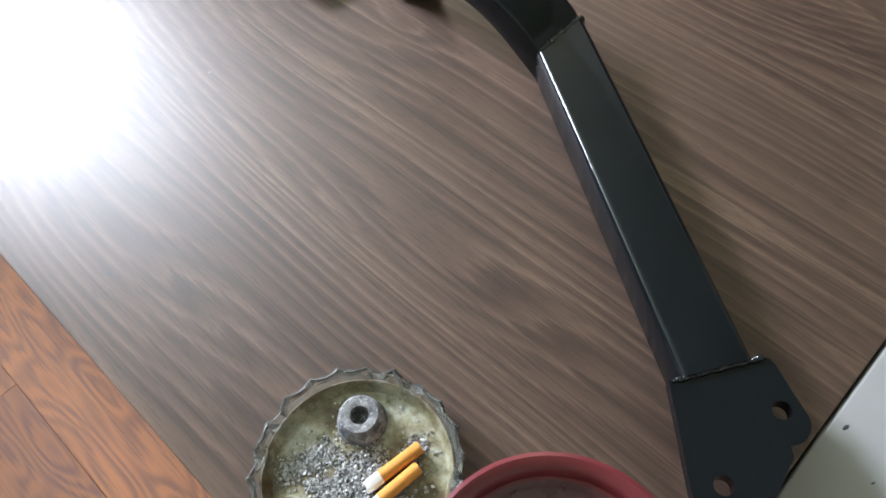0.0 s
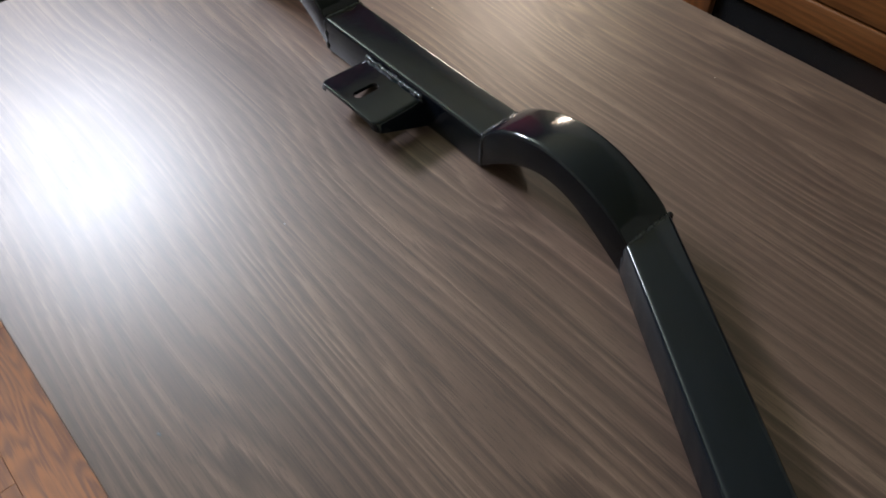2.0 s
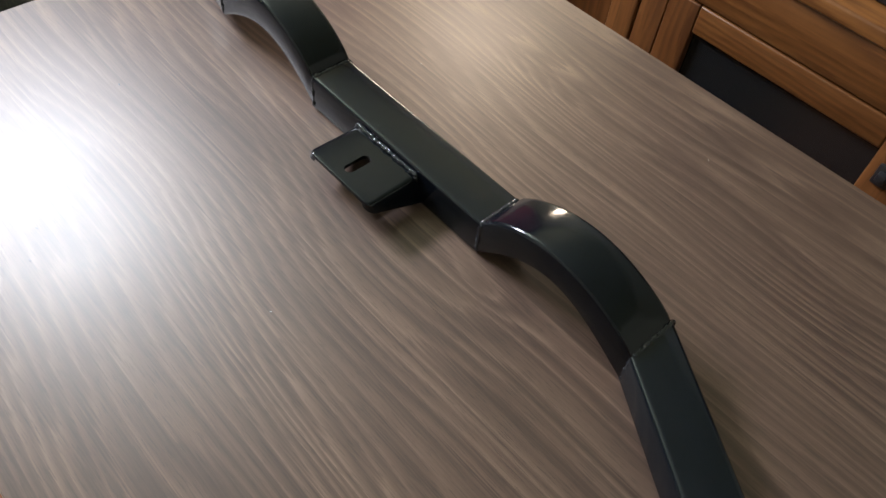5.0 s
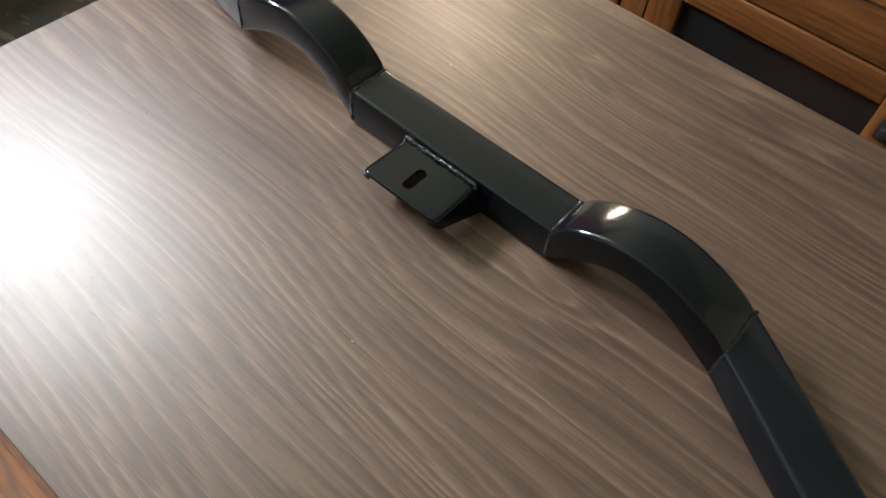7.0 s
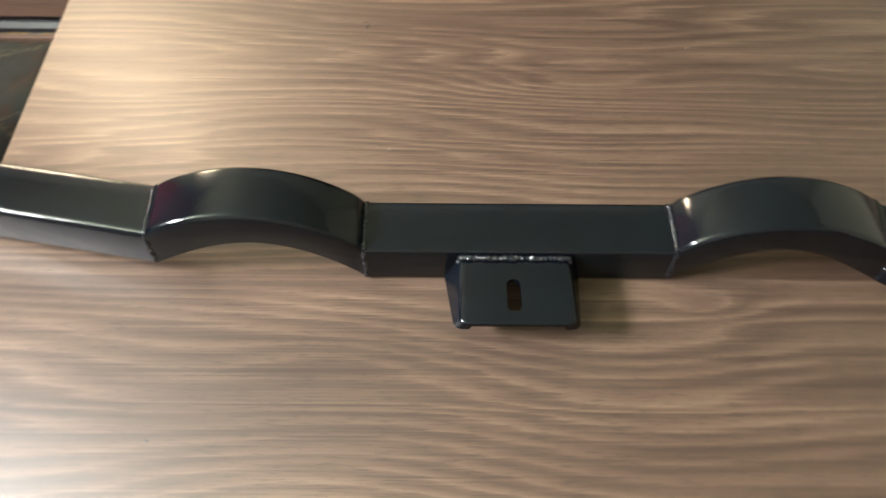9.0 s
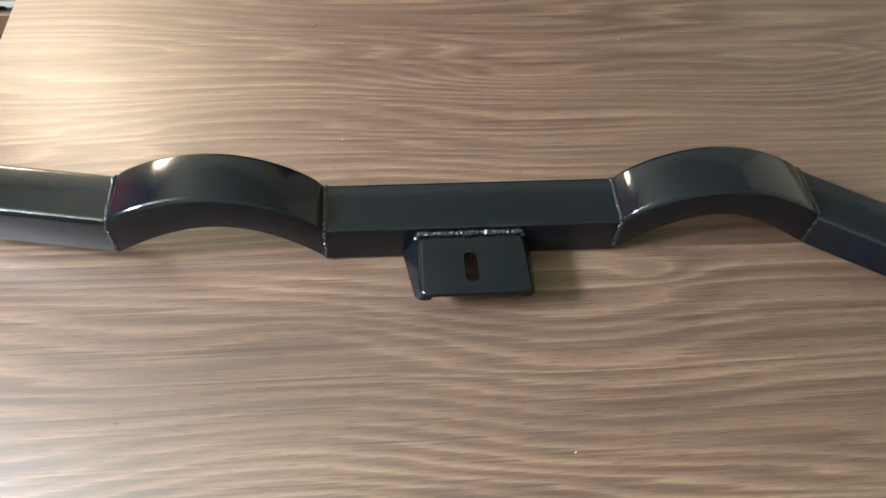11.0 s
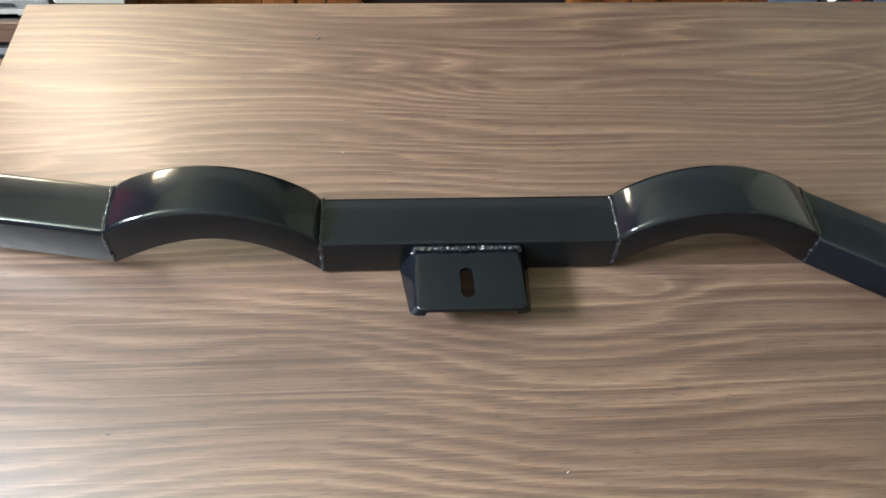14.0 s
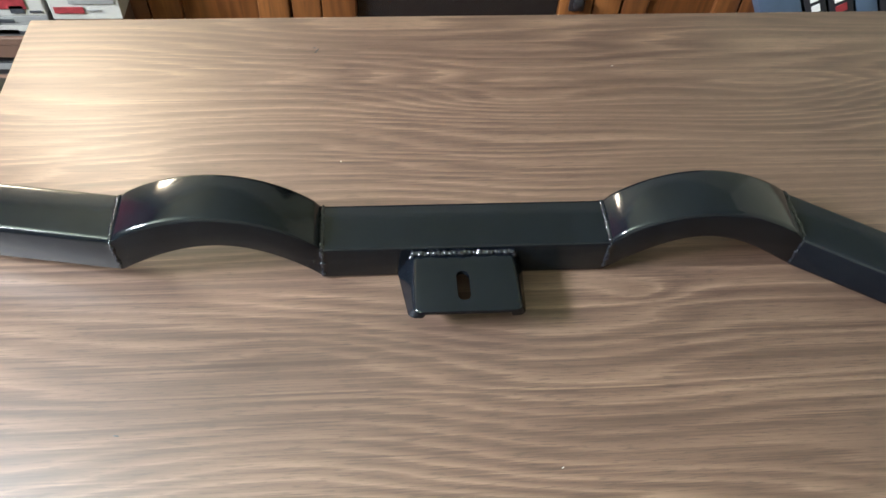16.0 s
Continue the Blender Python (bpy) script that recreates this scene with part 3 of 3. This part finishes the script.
def build_ashtray():
    ax, ay = ASHTRAY
    t = thing("ashtray", "round scalloped clear glass ashtray full of grey ash", "ashtray", (ax, ay, 0))
    lobes = 22
    def wob(i, a):
        k = 1.0 - abs(math.sin(lobes * a / 2)) ** 0.8
        notch = sum(math.exp(-((math.atan2(math.sin(a - b), math.cos(a - b))) / 0.10) ** 4) for b in (radians(12), radians(36), radians(102), radians(126), radians(192), radians(216), radians(282), radians(306)))
        if i in (2, 3, 4, 5):
            return (0.0024 * (k - 0.4), (-0.0045 * notch if i in (4, 5, 3) else 0) + (0.0014 * (k - 0.4) if i in (4, 5) else 0))
        if i == 6:
            return (0.0006 * k - 0.0035 * notch, -0.004 * notch)
        if i == 7:
            return (-0.0030 * notch, 0)
        return (0, 0)
    prof = [(0.0, 0.0002), (0.046, 0.0002), (0.0545, 0.008), (0.0575, 0.017), (0.0570, 0.022), (0.0552, 0.0235), (0.0532, 0.0215), (0.0518, 0.0110), (0.0488, 0.0068), (0.0, 0.0062)]
    part("bowl", lathe(prof, 88, (ax, ay, 0), wob), GLASS, t, "scalloped thick clear glass", soft=False)
    part("stained_bottom", lathe([(0.0, 0.0069), (0.0484, 0.0073), (0.0514, 0.0115), (0.0521, 0.0158), (0.0515, 0.0160), (0.0506, 0.0117), (0.0477, 0.0080), (0.0, 0.0076)], 96, (ax, ay, 0)), STAINED, t, "yellow-brown stained inner floor")
    cx, cy = 0.3490, -0.2670
    part("snuffer_post", lathe([(0.0146, 0.0072), (0.0138, 0.011), (0.0124, 0.0165), (0.0118, 0.0182), (0.0104, 0.0194), (0.0054, 0.0186), (0.0047, 0.0120), (0.0, 0.0115)], 36, (cx, cy, 0)), POST, t, "ash-caked grey hollow post")
    rnd = random.Random(3)
    v, f = [], []
    clumps = [(ax + rnd.gauss(0.006, 0.019), ay + rnd.gauss(-0.010, 0.013), rnd.uniform(0.0015, 0.0050)) for _ in range(30)]
    for i in range(12000):
        if i < 10800:
            kx, ky, kr = rnd.choice(clumps)
            x, y = kx + rnd.gauss(0, kr), ky + rnd.gauss(0, kr)
        else:
            x, y = ax + rnd.gauss(0.002, 0.024), ay + rnd.gauss(-0.004, 0.020)
        rr = math.hypot(x - ax, y - ay)
        if rr > 0.0475 or math.hypot(x - cx, y - cy) < 0.0125:
            continue
        heap = 0.0040 * math.exp(-(((x - ax - 0.012) / 0.018) ** 2 + ((y - ay + 0.012) / 0.014) ** 2))
        s = rnd.choice((0.0004, 0.0005, 0.0006, 0.0008, 0.0011, 0.0017))
        z = 0.0078 + heap * rnd.random() + s * 0.3
        k = len(v)
        q = Euler((rnd.uniform(0, 6), rnd.uniform(0, 6), rnd.uniform(0, 6))).to_matrix()
        for p in ((1, 0, 0), (0.1, 0.9, 0), (-1, 0.1, 0), (0, -0.8, 0), (0.1, 0, 0.45), (0, 0.1, -0.45)):
            w = q @ (Vector(p) * rnd.uniform(0.55, 1.25)) * s
            v.append((x + w.x, y + w.y, z + w.z))
        for j in range(4):
            f += [(k + j, k + (j + 1) % 4, k + 4), (k + (j + 1) % 4, k + j, k + 5)]
    me = bpy.data.meshes.new("ash")
    me.from_pydata(v, [], f)
    me.materials.append(ASH)
    tagged(new("ash", me), "loose grey and white cigarette ash in the ashtray", "ash", kind="stuff")


def build_cigarette(p, q, seed, paper):
    """A stub from the filter's end p towards q, the burnt end."""
    p, q = Vector(p), Vector(q)
    d = q - p
    rot = Matrix.Translation(p) @ d.to_track_quat("Z", "Y").to_matrix().to_4x4()
    t = thing("cigarette_butt", "stubbed-out cigarette with an orange cork filter", "cigarette", p, "cigarette butts in the ashtray")
    r, fl = 0.0037, 0.0262
    part("filter", moved(lathe([(0.0, 0.0006), (r * 0.9, 0.0), (r, 0.0006), (r, fl), (0.0, fl)], 24), rot), FILTER, t, "orange cork-patterned filter")
    part("paper", moved(lathe([(r * 0.97, fl), (r * 0.97, fl + paper * 0.7), (r * 0.8, fl + paper), (0.0, fl + paper * 0.93)], 24, wobble=lambda i, a: (0.0004 * math.sin(3 * a + seed), 0.0008 * math.sin(2 * a + seed) if i else 0)), rot), PAPER, t, "white paper with a burnt end")


MUG = (0.4925, -0.2855)


def build_mug():
    cx, cy = MUG

    def wide(profile, seg, centre):
        return lathe([(1.04 * q, z) for q, z in profile], seg, centre)
    t = thing("travel_mug", "dark red plastic travel mug with a ridged lid", "mug", (cx, cy, 0))
    part("body", wide([(0.0, 0.0003), (0.031, 0.0003), (0.0325, 0.002), (0.0415, 0.132), (0.0425, 0.136), (0.0, 0.136)], 64, (cx, cy, 0)), RED, t)
    part("lid", wide([(0.0425, 0.1362), (0.0455, 0.138), (0.0465, 0.150), (0.0458, 0.1545), (0.0440, 0.1560), (0.0412, 0.1552), (0.0394, 0.1530), (0.0386, 0.1500), (0.0376, 0.1494)], 96, (cx, cy, 0)), RED, t, "red lid rim")
    well = part("lid_well", wide([(0.0376, 0.1494), (0.0355, 0.1472), (0.0325, 0.1476), (0.0310, 0.1484), (0.0292, 0.1466), (0.0270, 0.1462), (0.0258, 0.1490)], 96, (cx, cy, 0)), RED_DARK, t, "dark grooved ring")
    part("lid_centre", wide([(0.0258, 0.1490), (0.0252, 0.1505), (0.0240, 0.1502), (0.0232, 0.1480), (0.0, 0.1478)], 64, (cx, cy, 0)), RED, t)
    for k in range(-3, 4):
        half = math.sqrt(max(0.0, 0.0222 ** 2 - (k * 0.0058) ** 2))
        m = Matrix.Translation((cx, cy, 0)) @ Matrix.Rotation(radians(-32), 4, "Z")
        part("ridge", moved(block(-half, half, k * 0.0058 - 0.0013, k * 0.0058 + 0.0013, 0.1479, 0.1500, 0.0006, 2), m), RED, well)
    turn = Matrix.Translation((cx, cy, 0)) @ Matrix.Rotation(radians(210), 4, "Z")
    bm = block(0.040, 0.0625, -0.0125, 0.0125, 0.1475, 0.1535, 0.0026, 4)
    bmesh.ops.subdivide_edges(bm, edges=[e for e in bm.edges if e.calc_length() > 0.012], cuts=8, use_grid_fill=True)
    for v in bm.verts:
        k = (v.co.x - 0.040) / 0.0225
        v.co.y *= 1.55 - 0.55 * min(1.0, k * 2.2) - (0.35 * max(0.0, k - 0.6) / 0.4) ** 1
    part("tab", moved(bm, turn), RED, t)
    pts = [(0.0405, 0.125), (0.056, 0.124), (0.064, 0.112), (0.064, 0.060), (0.055, 0.046), (0.0365, 0.043)]
    hb = bmesh.new()
    rings = []
    for i, (x, z) in enumerate(pts):
        p, q = pts[max(0, i - 1)], pts[min(len(pts) - 1, i + 1)]
        d = Vector((q[0] - p[0], 0, q[1] - p[1])).normalized()
        nrm = Vector((-d.z, 0, d.x))
        rings.append([hb.verts.new(Vector((x, 0, z)) + nrm * 0.004 * math.cos(a) + Vector((0, 1, 0)) * 0.007 * math.sin(a)) for a in (2 * math.pi * k / 12 for k in range(12))])
    for p, q in zip(rings, rings[1:]):
        for k in range(12):
            hb.faces.new((p[k], p[(k + 1) % 12], q[(k + 1) % 12], q[k]))
    hb.faces.new(rings[0])
    hb.faces.new(rings[-1])
    part("handle", moved(hb, turn), RED, t)


# ---- right of the table ----
def build_white_unit():
    t = thing("white_cabinet", "white enamelled metal cabinet with scuffed top beside the table", "cabinet", (0.80, -0.05, FLOOR_Z))
    part("body", block(0.545, 1.10, -0.62, 0.21, FLOOR_Z, -0.032, 0.006), WHITE_ENAMEL, t)
    part("top", block(0.5382, 1.11, -0.63, 0.22, -0.031, -0.0012, 0.003, 3), WHITE_ENAMEL, t, "scuffed white top")
    rnd = random.Random(9)
    for x, y, s in ((0.5465, -0.087, 0.0028), (0.572, -0.105, 0.0016), (0.585, -0.066, 0.0012), (0.566, -0.135, 0.0011)):
        bm = bmesh.new()
        bmesh.ops.create_icosphere(bm, subdivisions=1, radius=1, matrix=Matrix.Translation((x, y, -0.0011)) @ Matrix.Rotation(rnd.random() * 3, 4, "Z") @ Matrix.Diagonal((s, s * 0.4, 0.0004, 1)))
        part("scuff", bm, INK_DARK, t)


# ---- beyond the table ----
def build_oak_cabinet():
    x0, x1, yf, yb, zt = -0.462, 0.555, 0.660, 1.06, -0.054
    t = thing("media_cabinet", "low orange oak cabinet with a smoked black centre panel", "cabinet", ((x0 + x1) / 2, 0.86, FLOOR_Z))
    part("top", block(x0 - 0.004, x1 + 0.004, yf - 0.006, yb, zt - 0.022, zt, 0.004, 3), OAK_H, t, "polished oak top")
    part("body", block(x0, x1, yf + 0.019, yb - 0.004, FLOOR_Z + 0.002, zt - 0.0225, 0.002), OAK_V, t)
    part("top_rail", block(x0 + 0.001, x1 - 0.001, yf + 0.0004, yf + 0.0185, zt - 0.098, zt - 0.0225, 0.002), OAK_H, t)
    zb = FLOOR_Z + 0.06
    part("plinth", block(x0 + 0.002, x1 - 0.002, yf + 0.006, yf + 0.018, FLOOR_Z + 0.001, zb - 0.002), OAK_H, t)
    for a, b in ((x0 + 0.001, -0.392), (-0.183, -0.1410), (0.2730, 0.315), (0.505, x1 - 0.001)):
        part("post", block(a, b, yf + 0.0004, yf + 0.0185, zb, zt - 0.0985, 0.0015), OAK_V, t, "oak face frame upright")

    def door(a, b, panel_mat, panel_back, knob_x, stile=0.051):
        top = zt - 0.1010
        d = part("door", block(a + stile + 0.001, b - stile - 0.001, yf + panel_back, yf + panel_back + 0.006, zb + 0.0455, top - 0.0455), panel_mat, t, soft=False)
        part("stile", block(a, a + stile, yf - 0.001, yf + 0.018, zb, top, 0.003, 3), OAK_V, d, "oak door frame")
        part("stile", block(b - stile, b, yf - 0.001, yf + 0.018, zb, top, 0.003, 3), OAK_V, d, "oak door frame")
        part("rail", block(a + stile + 0.0005, b - stile - 0.0005, yf - 0.0004, yf + 0.0174, top - 0.045, top - 0.0002, 0.003, 3), OAK_H, d)
        part("rail", block(a + stile + 0.0005, b - stile - 0.0005, yf - 0.0004, yf + 0.0174, zb + 0.0002, zb + 0.045, 0.003, 3), OAK_H, d)
        if knob_x:
            part("latch", joined(block(knob_x - 0.012, knob_x + 0.012, yf - 0.006, yf - 0.0012, -0.246, -0.212, 0.002), block(knob_x - 0.007, knob_x + 0.007, yf - 0.016, yf - 0.0055, -0.236, -0.220, 0.003)), BLACK_METAL, d, "black metal latch")
    door(-0.390, -0.187, OAK_V, 0.006, None, 0.046)
    door(-0.139, 0.271, SMOKED, 0.010, 0.245)
    door(0.319, 0.503, OAK_V, 0.006, None, 0.040)
    tv = thing("television", "black flat television base on the oak cabinet", "television", (0.05, 0.88, zt))
    part("stand", block(-0.10, 0.40, 0.70, 0.98, zt + 0.0005, zt + 0.014, 0.005, 3), BLACK_METAL, tv)
    part("neck", block(0.09, 0.17, 0.86, 0.90, zt + 0.0145, zt + 0.08, 0.006), BLACK_METAL, tv)
    part("screen", block(-0.28, 0.54, 0.85, 0.89, zt + 0.0805, zt + 0.58, 0.008, 3), SMOKED, tv)


def flat_on_front(name, x0, x1, y, z0, z1, mat, parent):
    return part(name, block(x0, x1, y - 0.0009, y - 0.0002, z0, z1), mat, parent, soft=False)


def build_boxes():
    """Stacked model-kit boxes at the cabinet's end."""
    def kit(x0, x1, y0, y1, z0, z1, face, label, art):
        b = thing("model_kit_box", label, "box", ((x0 + x1) / 2, (y0 + y1) / 2, z0), "stacked model kit boxes")
        part("carton", block(x0, x1, y0, y1, z0, z1 - 0.012, 0.001, 1), face, b)
        part("lid", block(x0 - 0.001, x1 + 0.001, y0 - 0.001, y1 + 0.001, z1 - 0.0118, z1, 0.001, 1), face, b)
        part("printed_top", block(x0 + 0.004, x1 - 0.004, y0 + 0.006, y1 - 0.004, z1 + 0.0001, z1 + 0.0005), ART, b, "printed picture on the lid", soft=False)
        for k, (u0, u1, v0, v1, mat) in enumerate(art):
            w, h = x1 - x0, z1 - z0
            flat_on_front("printed_patch", x0 + u0 * w, x0 + u1 * w, y0 - 0.001, z0 + v0 * h, z0 + v1 * h, mat, b)
    car = [(0.50, 0.97, 0.16, 0.30, INK_DARK), (0.62, 0.80, 0.70, 0.86, INK_DARK), (0.06, 0.90, 0.30, 0.56, CARD), (0.28, 0.70, 0.56, 0.80, CARD), (0.16, 0.30, 0.14, 0.36, INK_DARK), (0.66, 0.80, 0.14, 0.36, INK_DARK), (0.34, 0.64, 0.60, 0.76, INK_DARK)]
    truck = [(0.58, 0.90, 0.16, 0.40, INK_RED), (0.66, 0.80, 0.40, 0.60, INK_RED), (0.60, 0.68, 0.07, 0.22, INK_DARK), (0.80, 0.88, 0.07, 0.22, INK_DARK), (0.91, 0.98, 0.08, 0.12, INK_DARK)]
    print_car = [(0.06, 0.48, 0.13, 0.25, INK_RED), (0.52, 0.70, 0.17, 0.20, CARD_GREY), (0.30, 0.94, 0.31, 0.40, CARD_GREY), (0.40, 0.80, 0.40, 0.48, CARD_GREY), (0.10, 0.90, 0.74, 0.92, CARD_GREY)]
    looks = [(CARD_BROWN, "plain brown cardboard model kit box in a stack", []), (CARD_GREY, "grey model kit box with a pale car picture", car),
             (CARD_BROWN, "brown model kit box with a dark picture", [(0.25, 0.7, 0.2, 0.75, INK_DARK)]), (BLACK_CARD, "black model kit box with a grey band", [(0.1, 0.9, 0.3, 0.6, CARD_GREY)])]
    rnd = random.Random(12)
    z, h, n = FLOOR_Z, 0.0347, 15
    for k in range(n):
        face, label, art = looks[(k + 3) % 4] if k < n - 1 else looks[1]
        dx, dy = rnd.uniform(-0.006, 0.006), rnd.uniform(-0.004, 0.004)
        if k == n - 1:
            dx = dy = 0
        kit(-0.74 + dx, -0.511 + dx, 0.602 + dy, 0.76 + dy, z, z + h, face, label, art)
        z += h + 0.0006
    kit(-0.735, -0.510, 0.60, 0.76, z, z + 0.080, CARD, "white model kit box with a red truck picture", truck)
    z, h = FLOOR_Z, 0.0470
    for k in range(11):
        face, label, art = looks[k % 4]
        dx = rnd.uniform(-0.004, 0.004)
        kit(-0.500 + dx, -0.414 + dx, 0.602, 0.76, z, z + h, face, label, art)
        z += h + 0.0006
    kit(-0.503, -0.409, 0.60, 0.76, z, z + 0.085, CARD, "white model kit box with a red printed band", print_car)


def build_magazines():
    """Leaning covers on a crate at the cabinet's other end."""
    crate = thing("magazine_crate", "dark crate holding leaning magazines", "crate", (0.74, 0.70, FLOOR_Z))
    part("body", block(0.566, 0.92, 0.605, 0.80, FLOOR_Z, FLOOR_Z + 0.30, 0.006), BLACK_CARD, crate)
    z0 = FLOOR_Z + 0.301
    for k, (w, mat, name) in enumerate(((0.058, INK_BLUE, "blue-grey"), (0.030, BLACK_CARD, "black white-lettered"), (0.034, BLACK_CARD, "black white-lettered"), (0.03, INK_BLUE, "blue-grey"), (0.034, BLACK_CARD, "black"))):
        x = 0.640 + sum((0.060, 0.032, 0.036, 0.032, 0.036)[:k]) * 1.18
        lean = Matrix.Translation((x, 0.61, z0)) @ Matrix.Rotation(radians(-30), 4, "Y")
        m = thing("magazine", name + " magazine leaning on the crate", "magazine", (x, 0.66, z0), "magazines on the crate")
        part("cover", moved(block(0, w - 0.001, 0, 0.16, 0.0, 0.30, 0.002), lean), mat, m)
        if k in (1, 2):
            for j in range(9):
                zz = 0.285 - j * 0.021
                mat2 = INK_RED if (k == 2 and j == 1) else INK_WHITE
                part("printed_bar", moved(block(0.008, w - 0.010, -0.0009, -0.0002, zz - 0.014, zz), lean), mat2, m, soft=False)


def build_armchair():
    t = thing("armchair", "dark armchair draped with leafy camouflage cloth", "armchair", (-0.80, 0.10, FLOOR_Z))
    def cushion(x0, x1, y0, y1, z0, z1, seed, amp):
        bm = block(x0, x1, y0, y1, z0, z1, 0.035, 4)
        bmesh.ops.subdivide_edges(bm, edges=[e for e in bm.edges if e.calc_length() > 0.06], cuts=9, use_grid_fill=True)
        for v in bm.verts:
            p = v.co * 5.0
            v.co += Vector((noise.noise(p + Vector((seed, 0, 0))), noise.noise(p + Vector((0, seed, 7))), noise.noise(p + Vector((3, seed, 0))))) * amp
        return bm
    part("base", block(-1.16, -0.47, -0.30, 0.40, FLOOR_Z + 0.06, -0.42, 0.02, 3), BLACK_CARD, t, "black upholstered base")
    part("seat_cushion", cushion(-1.14, -0.50, -0.18, 0.30, -0.41, -0.27, 2.0, 0.018), CAMO, t, "camouflage-covered seat cushion")
    part("armrest", cushion(-1.15, -0.46, 0.30, 0.43, -0.415, -0.15, 5.0, 0.014), CAMO, t, "camouflage-draped armrest")
    part("armrest", cushion(-1.15, -0.46, -0.33, -0.19, -0.415, -0.15, 8.0, 0.014), BLACK_CARD, t, "black armrest")
    part("backrest", cushion(-1.30, -1.10, -0.30, 0.40, -0.40, 0.18, 11.0, 0.02), CAMO, t)
    for x in (-1.10, -0.52):
        for y in (-0.25, 0.35):
            part("leg", block(x - 0.02, x + 0.02, y - 0.02, y + 0.02, FLOOR_Z, FLOOR_Z + 0.0605, 0.003), BLACK_METAL, t)


def build_floor_lamp():
    x, y, z = LAMP
    t = thing("floor_lamp", "floor lamp with a cream shade and a warm bulb", "lamp", (x, y, FLOOR_Z))
    part("base", lathe([(0.0, 0.0), (0.13, 0.0), (0.13, 0.012), (0.05, 0.025), (0.0, 0.026)], 40, (x, y, FLOOR_Z)), BLACK_METAL, t)
    part("pole", lathe([(0.011, 0.0255), (0.011, z - FLOOR_Z + 0.12), (0.0, z - FLOOR_Z + 0.121)], 16, (x + 0.135, y, FLOOR_Z)), BLACK_METAL, t)
    part("socket", block(x - 0.02, x + 0.145, y - 0.012, y + 0.012, z + 0.125, z + 0.145, 0.004), BLACK_METAL, t)
    part("shade", lathe([(0.21, -0.015), (0.15, 0.17), (0.148, 0.17), (0.208, -0.015), (0.21, -0.015)], 48, (x, y, z)), SHADE, t)


build_room()
build_curtain()
build_table()
build_crossmember()
build_ashtray()
build_cigarette((0.3850, -0.2560, 0.0135), (0.3775, -0.3005, 0.0125), 1, 0.010)
build_cigarette((0.3920, -0.2645, 0.0130), (0.3875, -0.3045, 0.0125), 2, 0.008)
build_mug()
build_white_unit()
build_oak_cabinet()
build_boxes()
build_magazines()
build_armchair()
build_floor_lamp()
build_floor()
